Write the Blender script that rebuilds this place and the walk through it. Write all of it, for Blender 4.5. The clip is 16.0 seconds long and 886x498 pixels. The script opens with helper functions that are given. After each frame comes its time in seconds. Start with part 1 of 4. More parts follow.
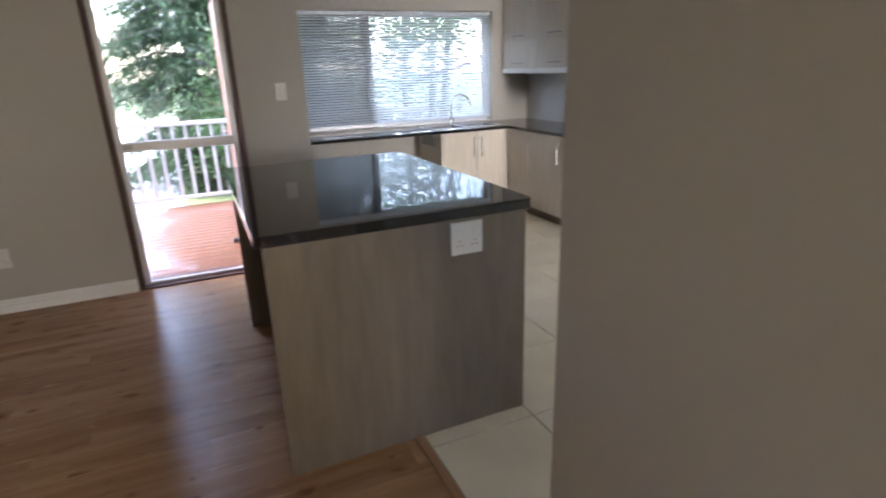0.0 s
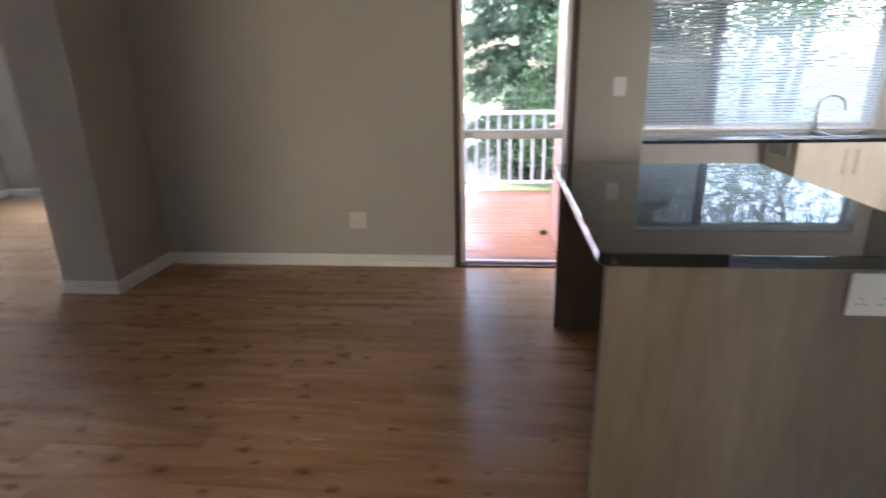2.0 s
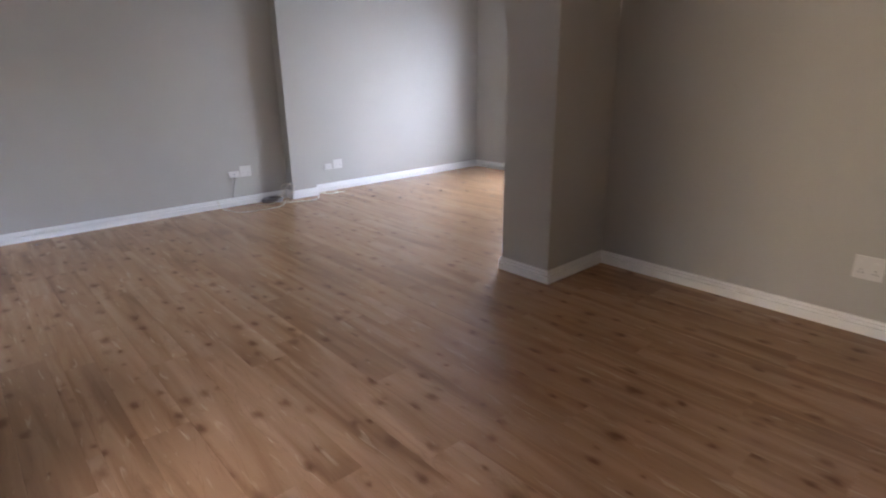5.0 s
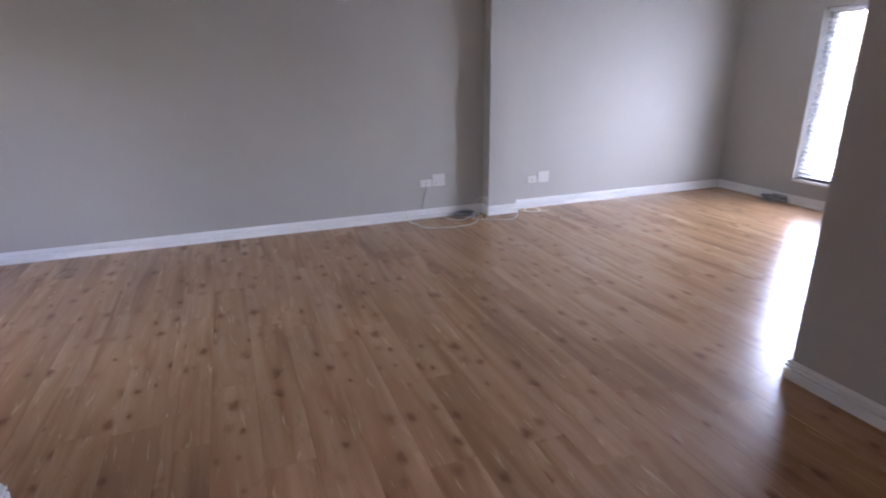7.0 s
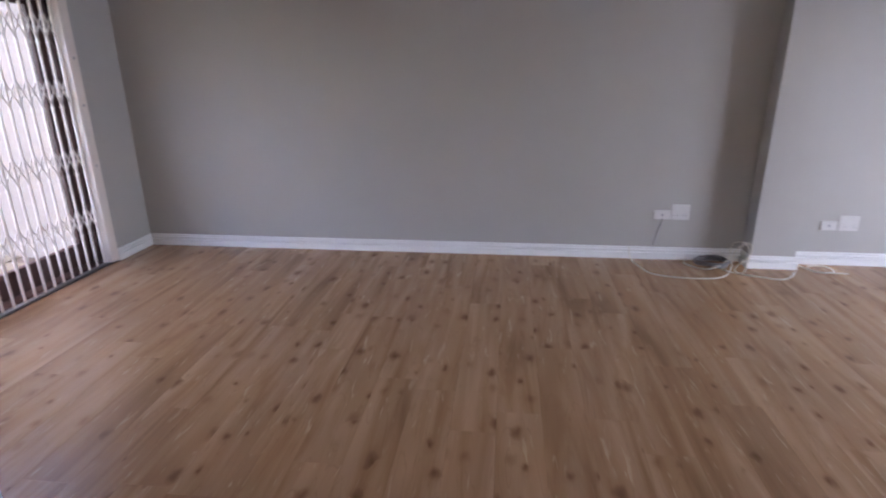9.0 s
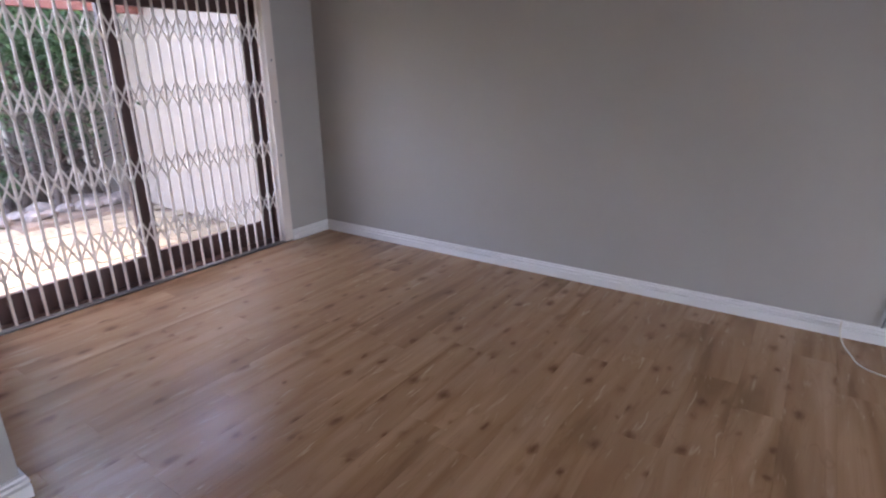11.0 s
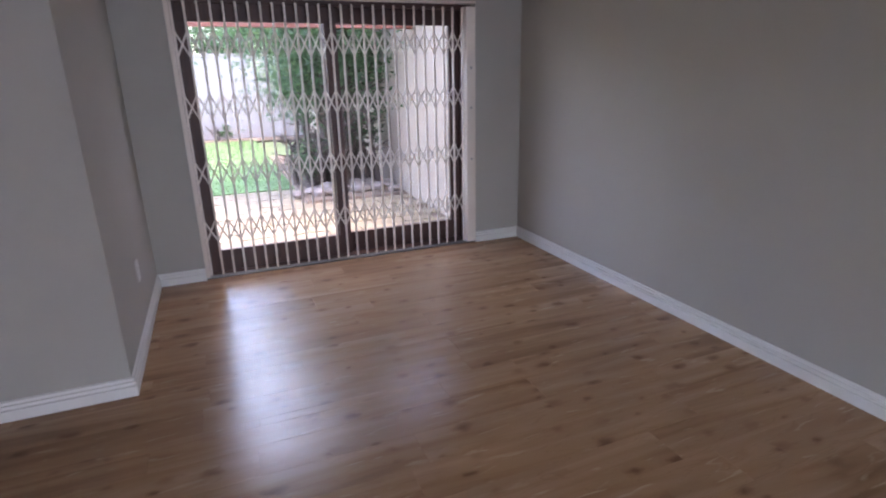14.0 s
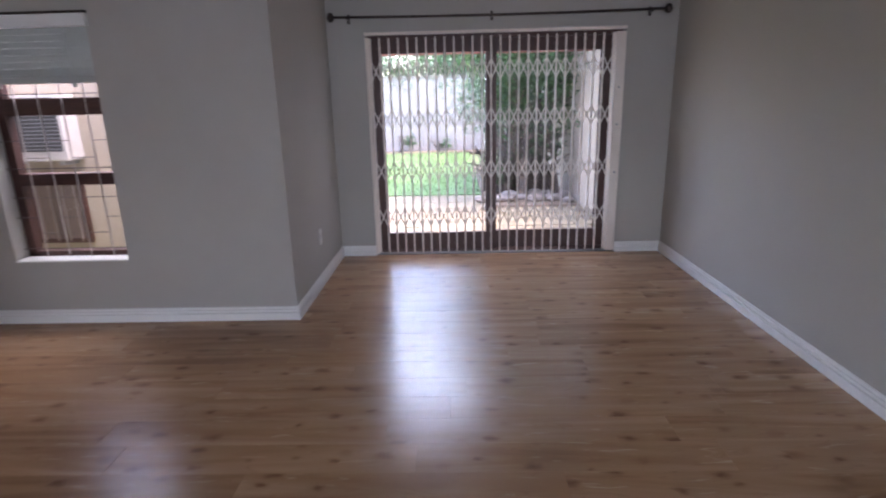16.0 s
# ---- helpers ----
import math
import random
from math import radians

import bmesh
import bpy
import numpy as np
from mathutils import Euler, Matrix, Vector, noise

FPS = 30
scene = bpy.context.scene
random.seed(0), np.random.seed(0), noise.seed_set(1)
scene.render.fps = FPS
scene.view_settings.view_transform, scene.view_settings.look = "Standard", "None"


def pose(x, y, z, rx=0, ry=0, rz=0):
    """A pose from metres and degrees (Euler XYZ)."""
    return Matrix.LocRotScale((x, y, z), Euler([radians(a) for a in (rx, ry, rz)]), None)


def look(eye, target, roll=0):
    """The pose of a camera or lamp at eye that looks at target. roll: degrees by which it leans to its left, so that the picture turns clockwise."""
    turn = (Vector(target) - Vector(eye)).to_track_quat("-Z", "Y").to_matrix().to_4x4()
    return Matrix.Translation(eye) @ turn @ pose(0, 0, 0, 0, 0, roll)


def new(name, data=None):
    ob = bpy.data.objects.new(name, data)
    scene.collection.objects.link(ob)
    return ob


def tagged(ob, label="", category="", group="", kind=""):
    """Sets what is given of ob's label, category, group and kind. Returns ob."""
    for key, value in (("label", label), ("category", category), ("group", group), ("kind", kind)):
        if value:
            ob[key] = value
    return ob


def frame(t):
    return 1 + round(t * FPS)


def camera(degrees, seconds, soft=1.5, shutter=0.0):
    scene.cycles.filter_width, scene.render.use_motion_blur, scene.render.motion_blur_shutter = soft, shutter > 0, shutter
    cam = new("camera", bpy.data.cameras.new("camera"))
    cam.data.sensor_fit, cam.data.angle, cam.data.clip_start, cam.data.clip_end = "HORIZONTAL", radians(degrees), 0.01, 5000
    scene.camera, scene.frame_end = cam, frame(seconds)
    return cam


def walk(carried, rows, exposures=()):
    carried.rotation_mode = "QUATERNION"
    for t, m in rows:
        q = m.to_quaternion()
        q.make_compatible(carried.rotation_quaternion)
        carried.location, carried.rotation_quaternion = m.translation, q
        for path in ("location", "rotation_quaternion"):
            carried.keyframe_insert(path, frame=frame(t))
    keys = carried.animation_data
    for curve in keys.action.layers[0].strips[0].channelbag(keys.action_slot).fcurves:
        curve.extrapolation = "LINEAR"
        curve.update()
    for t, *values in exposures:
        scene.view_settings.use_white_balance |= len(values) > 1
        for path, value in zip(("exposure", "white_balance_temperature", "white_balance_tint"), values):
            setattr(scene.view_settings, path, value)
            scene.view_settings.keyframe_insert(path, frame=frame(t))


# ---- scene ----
cam = camera(78.1, 16.0, soft=2.0, shutter=0.5)
# seconds, x, y, eye height, yaw, pitch, roll
PATH = [
    (0.0, 0.000, 0.000, 1.483, -24.44, -18.39, 1.82),
    (0.5, -0.029, 0.085, 1.488, -16.80, -18.39, 1.68),
    (1.0, -0.070, 0.130, 1.495, -9.87, -18.39, 1.50),
    (1.5, -0.116, 0.172, 1.504, -2.58, -18.39, 1.53),
    (2.0, -0.165, 0.239, 1.506, 6.06, -18.36, 1.36),
    (2.5, -0.207, 0.314, 1.494, 14.98, -18.09, 1.28),
    (3.0, -0.236, 0.377, 1.491, 23.79, -17.95, 1.15),
    (3.5, -0.285, 0.469, 1.492, 32.00, -17.97, 1.12),
    (4.0, -0.395, 0.521, 1.468, 38.24, -17.99, 0.89),
    (6.5, -1.549, 1.181, 1.416, 62.81, -18.33, 0.72),
    (7.0, -1.810, 1.291, 1.428, 68.84, -18.37, 0.63),
    (7.5, -1.987, 1.448, 1.428, 75.14, -18.43, 0.57),
    (8.0, -2.159, 1.653, 1.434, 84.25, -18.49, 0.49),
    (8.5, -2.400, 1.767, 1.430, 90.27, -18.57, 0.47),
    (9.0, -2.637, 1.852, 1.436, 96.59, -18.54, 0.49),
    (9.5, -2.859, 1.993, 1.447, 104.07, -18.59, 0.37),
    (12.0, -3.659, 2.798, 1.452, 134.55, -18.35, 0.87),
    (12.5, -3.889, 2.852, 1.456, 139.06, -18.34, 0.93),
    (13.0, -4.084, 2.915, 1.459, 145.17, -18.37, 1.22),
    (13.5, -4.213, 2.995, 1.458, 152.13, -18.19, 1.23),
    (14.0, -4.295, 3.143, 1.453, 157.45, -17.63, 1.18),
    (14.5, -4.394, 3.348, 1.465, 161.56, -17.15, 1.18),
    (15.0, -4.508, 3.521, 1.467, 167.26, -16.64, 1.12),
    (15.5, -4.689, 3.708, 1.457, 174.28, -15.97, 1.38),
    (16.0, -4.870, 3.907, 1.447, 181.08, -15.39, 1.34),
]
walk(cam, [(t, pose(x, y, z, 90 + pitch, roll, yaw)) for t, x, y, z, yaw, pitch, roll in PATH],
     [(0.0, 4.3, 6750, 23), (2.0, 4.5, 6800, 21), (4.0, 4.65, 7000, 25), (6.5, 4.74, 6750, 31), (7.5, 4.38, 6550, 34), (9.5, 4.46, 6900, 33), (12.0, 4.12, 6950, 32), (16.0, 4.02, 6900, 30)])

# ---- light: an overcast sky, a faint veiled sun ----
world = bpy.data.worlds.new("sky")
scene.world = world
world.use_nodes = True
wn = world.node_tree.nodes
sky = wn.new("ShaderNodeTexSky")
sky.sky_type = "NISHITA"
sky.sun_disc = False
sky.sun_elevation, sky.sun_rotation = radians(72), radians(270)
sky.air_density, sky.dust_density = 1.0, 1.5
world.node_tree.links.new(sky.outputs[0], wn["Background"].inputs[0])
wn["Background"].inputs[1].default_value = 0.15
sun = new("sun", bpy.data.lights.new("sun", "SUN"))
sun.data.energy, sun.data.angle, sun.data.color = 0.3, radians(20), (1.0, 0.95, 0.88)
sun.matrix_world = pose(0, 0, 20, 18, 0, -90)


def sky_lamp(name, at, target, w, h, watts, color=(0.86, 0.93, 1.0), spread=180):
    """An added area lamp standing in for sky light, in or outside an opening."""
    la = bpy.data.lights.new(name, "AREA")
    la.shape, la.size, la.size_y, la.energy, la.color = "RECTANGLE", w, h, watts, color
    la.spread = radians(spread)
    new(name, la).matrix_world = look(at, target)


sky_lamp("lounge_window_light", (-5.23, 6.841 + 0.11, 1.11), (-4.2, 0, 0.9), 1.1, 1.6, 7.7, (0.60, 0.79, 1.0), 165)
# added fill behind the camera; no source is known there
sky_lamp("hall_fill_light", (0.30, -2.6 - 0.08, 1.25), (-4.0, 4.3, 0.9), 0.68, 1.5, 1.35, (0.99, 0.92, 0.68), 85)
# added outside above the window head, out of view, to brighten the slats
sky_lamp("kitchen_window_fill", (2.1, 5.61 + 0.40, 2.55), (2.1, 5.61, 1.2), 1.7, 0.45, 2.1, (0.62, 0.87, 1.0))
# added fill from behind the camera to brighten the cabinets, source unseen
sky_lamp("kitchen_side_fill_light", (2.95, -2.6 - 0.08, 1.4), (3.45, 4.6, 0.8), 0.8, 1.4, 2.1, (0.92, 0.95, 0.90), 50)
# added outside at the sliding door's head, out of view, to light the room
sky_lamp("patio_sky_fill", (-4.66, -1.72, 2.06), (-4.6, 1.6, 0.5), 1.0, 0.34, 0.36, (0.68, 0.84, 1.0))
# added above the lawn, placed so its reflection streaks the floor
sky_lamp("patio_edge_sky_fill", (-4.6, -5.5, 3.45), (-4.6, 4.3, 0.4), 2.0, 1.8, 7.4, (0.64, 0.83, 1.0), 150)
# added above the light well, out of view, to brighten the dining floor
sky_lamp("light_well_sky_fill", (-2.27, -0.42, 2.5), (-2.2, 0.75, 0.9), 1.5, 0.6, 2.3, (0.86, 0.93, 1.0), 130)

# ---- the plan, in metres ----
H = 2.48                                  # ceiling
XW, XC, YS, XE, YF = -6.81, -6.79, -1.171, -3.77, 0.406
YN, YN2, YP, XPA, XPB = 4.312, 6.841, 3.648, -2.937, -3.357
XD, YDE = 0.69, 0.93                      # wall between hall and kitchen, its end
KE, KN, KW, YB, XH = 3.61, 5.61, 0.82, -2.6, -0.78

# ---- materials ----
def base_nodes(name):
    m = bpy.data.materials.new(name)
    m.use_nodes = True
    nt = m.node_tree
    return m, nt, nt.nodes["Principled BSDF"]


def N(nt, kind, **values):
    n = nt.nodes.new(kind)
    for k, v in values.items():
        n.inputs[k].default_value = v
    return n


def ramp(nt, fac, stops):
    r = nt.nodes.new("ShaderNodeValToRGB")
    while len(r.color_ramp.elements) < len(stops):
        r.color_ramp.elements.new(0.5)
    for e, (p, c) in zip(r.color_ramp.elements, stops):
        e.position, e.color = p, (*c, 1) if len(c) == 3 else c
    nt.links.new(fac, r.inputs[0])
    return r.outputs[0]


def mixc(nt, fac, a, b, blend="MIX"):
    n = nt.nodes.new("ShaderNodeMix")
    n.data_type, n.blend_type = "RGBA", blend
    for sock, v in ((n.inputs[0], fac), (n.inputs[6], a), (n.inputs[7], b)):
        if hasattr(v, "is_linked"):
            nt.links.new(v, sock)
        else:
            sock.default_value = v if isinstance(v, (int, float)) else (*v, 1)
    return n.outputs[2]


def plain(name, color, rough=0.5, metal=0.0, vary=0.06, scale=6.0, bump=0.0, bscale=200.0, coat=0.0, random_amount=0.0):
    """Paint, plastic or metal with faint variation at two scales."""
    m, nt, b = base_nodes(name)
    co = nt.nodes.new("ShaderNodeTexCoord")
    big = N(nt, "ShaderNodeTexNoise", Scale=scale, Detail=4.0)
    fine = N(nt, "ShaderNodeTexNoise", Scale=bscale, Detail=3.0)
    for t in (big, fine):
        nt.links.new(co.outputs["Object"], t.inputs["Vector"])
    lo = tuple(max(0, c * (1 - vary)) for c in color)
    hi = tuple(min(1, c * (1 + vary)) for c in color)
    col = ramp(nt, big.outputs["Fac"], [(0.3, lo), (0.7, hi)])
    if random_amount:
        info = nt.nodes.new("ShaderNodeObjectInfo")
        col = mixc(nt, 1.0, col, ramp(nt, info.outputs["Random"], [(0, (1 - random_amount,) * 3), (1, (1, 1, 1))]), "MULTIPLY")
    nt.links.new(col, b.inputs["Base Color"])
    rr = N(nt, "ShaderNodeMapRange")
    rr.inputs[3].default_value, rr.inputs[4].default_value = rough * 0.88, min(1, rough * 1.12)
    nt.links.new(big.outputs["Fac"], rr.inputs[0])
    nt.links.new(rr.outputs[0], b.inputs["Roughness"])
    b.inputs["Metallic"].default_value = metal
    b.inputs["Coat Weight"].default_value = coat
    if bump:
        bn = N(nt, "ShaderNodeBump", Strength=bump, Distance=0.002)
        nt.links.new(fine.outputs["Fac"], bn.inputs["Height"])
        nt.links.new(bn.outputs[0], b.inputs["Normal"])
    return m


def laminate():
    """Oak laminate: long grain, plank tone, dark knots."""
    m, nt, b = base_nodes("oak_laminate")
    co, info = nt.nodes.new("ShaderNodeTexCoord"), nt.nodes.new("ShaderNodeObjectInfo")
    sh = N(nt, "ShaderNodeVectorMath")
    sh.operation = "MULTIPLY_ADD"
    sh.inputs[1].default_value = (37.0, 11.0, 5.0)
    nt.links.new(info.outputs["Random"], sh.inputs[0])
    nt.links.new(co.outputs["Object"], sh.inputs[2])

    def scaled(x, y):
        v = N(nt, "ShaderNodeVectorMath")
        v.operation = "MULTIPLY"
        v.inputs[1].default_value = (x, y, 1)
        nt.links.new(sh.outputs[0], v.inputs[0])
        return v.outputs[0]

    warp = N(nt, "ShaderNodeTexNoise", Scale=1.0, Detail=2.0)
    nt.links.new(scaled(1.1, 6.0), warp.inputs["Vector"])
    grain = N(nt, "ShaderNodeTexNoise", Scale=1.0, Detail=3.0, Roughness=0.45, Distortion=1.4)
    nt.links.new(scaled(0.6, 7.0), grain.inputs["Vector"])
    fine = N(nt, "ShaderNodeTexNoise", Scale=1.0, Detail=4.0)
    nt.links.new(scaled(14.0, 300.0), fine.inputs["Vector"])
    col = ramp(nt, grain.outputs["Fac"], [(0.30, (0.255, 0.138, 0.067)), (0.46, (0.33, 0.187, 0.098)), (0.56, (0.365, 0.211, 0.115)), (0.72, (0.43, 0.262, 0.149))])
    col = mixc(nt, 0.32, col, ramp(nt, warp.outputs["Fac"], [(0.30, (0.66, 0.62, 0.58)), (0.70, (1.2, 1.18, 1.13))]), "MULTIPLY")
    col = mixc(nt, 0.5, col, ramp(nt, info.outputs["Random"], [(0, (0.90, 0.885, 0.87)), (0.5, (0.98, 0.98, 0.98)), (1, (1.07, 1.065, 1.05))]), "MULTIPLY")
    col = mixc(nt, 0.18, col, ramp(nt, fine.outputs["Fac"], [(0.35, (0.84, 0.82, 0.80)), (0.6, (1, 1, 1))]), "MULTIPLY")
    # dark growth lines that swing along the plank
    ring = N(nt, "ShaderNodeTexNoise", Scale=1.0, Detail=2.0, Distortion=2.2)
    nt.links.new(scaled(1.0, 8.0), ring.inputs["Vector"])
    col = mixc(nt, ramp(nt, ring.outputs["Fac"], [(0.485, (0, 0, 0)), (0.50, (0.22, 0.22, 0.22)), (0.515, (0, 0, 0))]), col, (0.16, 0.075, 0.034))
    # knots: dark brown spots of uneven size, some ringed, with pale flecks beside some
    wn2 = N(nt, "ShaderNodeTexNoise", Scale=1.0, Detail=3.0)
    nt.links.new(scaled(14.0, 26.0), wn2.inputs["Vector"])
    wv = N(nt, "ShaderNodeVectorMath")
    wv.operation = "MULTIPLY_ADD"
    wv.inputs[1].default_value = (0.34, 0.34, 0.0)
    nt.links.new(wn2.outputs["Color"], wv.inputs[0])
    nt.links.new(scaled(5.0, 8.6), wv.inputs[2])
    vor = N(nt, "ShaderNodeTexVoronoi", Scale=1.0, Randomness=1.0)
    vor.voronoi_dimensions = "2D"
    nt.links.new(wv.outputs[0], vor.inputs["Vector"])
    pick = nt.nodes.new("ShaderNodeSeparateColor")
    nt.links.new(vor.outputs["Color"], pick.inputs[0])
    grow = nt.nodes.new("ShaderNodeMath")
    grow.operation = "DIVIDE"
    nt.links.new(vor.outputs["Distance"], grow.inputs[0])
    size = N(nt, "ShaderNodeMapRange")
    size.inputs[3].default_value, size.inputs[4].default_value = 0.40, 1.15
    nt.links.new(pick.outputs[1], size.inputs[0])
    nt.links.new(size.outputs[0], grow.inputs[1])
    chosen = ramp(nt, pick.outputs[0], [(0.45, (0, 0, 0)), (0.85, (1, 1, 1))])
    spot = ramp(nt, grow.outputs[0], [(0.05, (1, 1, 1)), (0.25, (0, 0, 0))])
    halo = ramp(nt, grow.outputs[0], [(0.14, (1, 1, 1)), (0.48, (0, 0, 0))])
    both = mixc(nt, 1.0, spot, chosen, "MULTIPLY")
    both2 = mixc(nt, 1.0, halo, chosen, "MULTIPLY")
    fleck = N(nt, "ShaderNodeTexNoise", Scale=1.0, Detail=2.0, Distortion=0.8)
    nt.links.new(scaled(5.5, 34.0), fleck.inputs["Vector"])
    col = mixc(nt, ramp(nt, fleck.outputs["Fac"], [(0.63, (0, 0, 0)), (0.76, (0.5, 0.5, 0.5))]), col, (0.55, 0.40, 0.25))
    col = mixc(nt, mixc(nt, 1.0, both2, (0.36, 0.36, 0.36), "MULTIPLY"), col, (0.21, 0.11, 0.055))
    col = mixc(nt, mixc(nt, 1.0, both, (0.80, 0.80, 0.80), "MULTIPLY"), col, (0.135, 0.057, 0.022))
    nt.links.new(col, b.inputs["Base Color"])
    rr = N(nt, "ShaderNodeMapRange")
    rr.inputs[3].default_value, rr.inputs[4].default_value = 0.225, 0.26
    nt.links.new(grain.outputs["Fac"], rr.inputs[0])
    nt.links.new(rr.outputs[0], b.inputs["Roughness"])
    b.inputs["Specular IOR Level"].default_value = 0.37
    bn = N(nt, "ShaderNodeBump", Strength=0.05, Distance=0.001)
    nt.links.new(fine.outputs["Fac"], bn.inputs["Height"])
    nt.links.new(bn.outputs[0], b.inputs["Normal"])
    return m


def timber(name, dark, light, rough=0.4, along="x", fine=1.0):
    """Wood with straight grain along one axis of the object."""
    m, nt, b = base_nodes(name)
    co = nt.nodes.new("ShaderNodeTexCoord")
    info = nt.nodes.new("ShaderNodeObjectInfo")
    mp = N(nt, "ShaderNodeVectorMath")
    mp.operation = "MULTIPLY"
    mp.inputs[1].default_value = [3.0 if a == along else 38.0 * fine for a in "xyz"]
    nt.links.new(co.outputs["Object"], mp.inputs[0])
    g = N(nt, "ShaderNodeTexNoise", Scale=1.0, Detail=7.0, Roughness=0.6, Distortion=0.4)
    g.noise_dimensions = "4D"
    mul = nt.nodes.new("ShaderNodeMath")
    mul.operation = "MULTIPLY"
    mul.inputs[1].default_value = 31.0
    nt.links.new(info.outputs["Random"], mul.inputs[0])
    nt.links.new(mul.outputs[0], g.inputs["W"])
    nt.links.new(mp.outputs[0], g.inputs["Vector"])
    nt.links.new(ramp(nt, g.outputs["Fac"], [(0.3, dark), (0.7, light)]), b.inputs["Base Color"])
    b.inputs["Roughness"].default_value = rough
    bn = N(nt, "ShaderNodeBump", Strength=0.15, Distance=0.001)
    nt.links.new(g.outputs["Fac"], bn.inputs["Height"])
    nt.links.new(bn.outputs[0], b.inputs["Normal"])
    return m


def granite():
    m, nt, b = base_nodes("black_granite")
    co = nt.nodes.new("ShaderNodeTexCoord")
    v = N(nt, "ShaderNodeTexVoronoi", Scale=260.0)
    n = N(nt, "ShaderNodeTexNoise", Scale=60.0, Detail=5.0)
    for t in (v, n):
        nt.links.new(co.outputs["Object"], t.inputs["Vector"])
    col = ramp(nt, n.outputs["Fac"], [(0.35, (0.006, 0.006, 0.007)), (0.75, (0.022, 0.021, 0.023))])
    col = mixc(nt, ramp(nt, v.outputs["Distance"], [(0.0, (0.5, 0.5, 0.5)), (0.18, (0, 0, 0))]), col, (0.06, 0.058, 0.06))
    nt.links.new(col, b.inputs["Base Color"])
    b.inputs["Roughness"].default_value = 0.03
    b.inputs["Specular IOR Level"].default_value = 0.62
    return m


def glass(name):
    m, nt, b = base_nodes(name)
    b.inputs["Base Color"].default_value = (0.97, 0.99, 0.98, 1)
    b.inputs["Roughness"].default_value = 0.0
    b.inputs["IOR"].default_value = 1.16
    b.inputs["Transmission Weight"].default_value = 1.0
    return m


def fly_mesh(name):
    """Fine dark mesh: half open, half wire."""
    m, nt, b = base_nodes(name)
    b.inputs["Base Color"].default_value = (0.10, 0.11, 0.12, 1)
    b.inputs["Roughness"].default_value = 0.7
    mx = N(nt, "ShaderNodeMixShader")
    mx.inputs[0].default_value = 0.55
    clear = nt.nodes.new("ShaderNodeBsdfTransparent")
    nt.links.new(clear.outputs[0], mx.inputs[1])
    nt.links.new(b.outputs[0], mx.inputs[2])
    nt.links.new(mx.outputs[0], nt.nodes["Material Output"].inputs[0])
    return m


def leafy(name, dark, light):
    m, nt, b = base_nodes(name)
    geo = nt.nodes.new("ShaderNodeNewGeometry")
    nt.links.new(ramp(nt, geo.outputs["Random Per Island"], [(0, dark), (0.6, light), (1, tuple(min(1, c * 1.7) for c in light))]), b.inputs["Base Color"])
    b.inputs["Roughness"].default_value = 0.5
    b.inputs["Subsurface Weight"].default_value = 0.0
    b.inputs["Transmission Weight"].default_value = 0.0
    tr = N(nt, "ShaderNodeBsdfTranslucent")
    tr.inputs["Color"].default_value = (*[min(1, c * 2.2) for c in light], 1)
    mx = N(nt, "ShaderNodeMixShader")
    mx.inputs[0].default_value = 0.35
    nt.links.new(b.outputs[0], mx.inputs[1])
    nt.links.new(tr.outputs[0], mx.inputs[2])
    nt.links.new(mx.outputs[0], nt.nodes["Material Output"].inputs[0])
    return m


WALL = plain("wall_paint", (0.395, 0.375, 0.335), 0.75, vary=0.03, scale=1.3, bump=0.12, bscale=140)
PINK = plain("outside_plaster", (0.355, 0.288, 0.228), 0.85, vary=0.06, scale=1.5, bump=0.5, bscale=90)
CREAMWALL = plain("garden_wall_plaster", (0.37, 0.315, 0.28), 0.85, vary=0.08, scale=1.0, bump=0.5, bscale=80)
WHITE = plain("white_gloss_paint", (0.76, 0.75, 0.72), 0.35, vary=0.02, scale=3, bump=0.03)
CEIL = plain("ceiling_paint", (0.80, 0.79, 0.77), 0.85, vary=0.02, scale=1.5, bump=0.1)
PLASTIC = plain("white_plastic", (0.60, 0.585, 0.55), 0.3, vary=0.02)
SLOT = plain("dark_plastic", (0.03, 0.03, 0.03), 0.5)
OAK = laminate()
SUB = plain("underlay", (0.05, 0.035, 0.025), 0.9)
GROUT = plain("grout", (0.16, 0.15, 0.135), 0.9, vary=0.15, scale=20, bump=0.3)
TILE = plain("cream_tile", (0.76, 0.70, 0.55), 0.16, vary=0.05, scale=4, bump=0.02, random_amount=0.05)
GRANITE = granite()
CAB = timber("ash_laminate", (0.50, 0.445, 0.375), (0.62, 0.56, 0.48), 0.42, "z")
CABH = timber("ash_laminate_pale", (0.55, 0.48, 0.33), (0.66, 0.58, 0.42), 0.42, "z")
ENDP = timber("taupe_laminate", (0.115, 0.087, 0.058), (0.165, 0.128, 0.089), 0.5, "z", 0.5)
STEEL = plain("brushed_steel", (0.33, 0.33, 0.33), 0.45, metal=1.0, vary=0.05)
CHROME = plain("chrome", (0.80, 0.80, 0.80), 0.08, metal=1.0, vary=0.01)
BLACKGLASS = plain("black_oven_glass", (0.012, 0.012, 0.012), 0.05, vary=0.1)
BROWN = timber("dark_stained_meranti", (0.035, 0.012, 0.009), (0.075, 0.028, 0.02), 0.5, "z")
BROWNX = timber("dark_stained_meranti_rail", (0.035, 0.012, 0.009), (0.075, 0.028, 0.02), 0.5, "x")
REDBEAM = timber("red_varnished_beam", (0.16, 0.05, 0.03), (0.26, 0.09, 0.055), 0.5, "x")
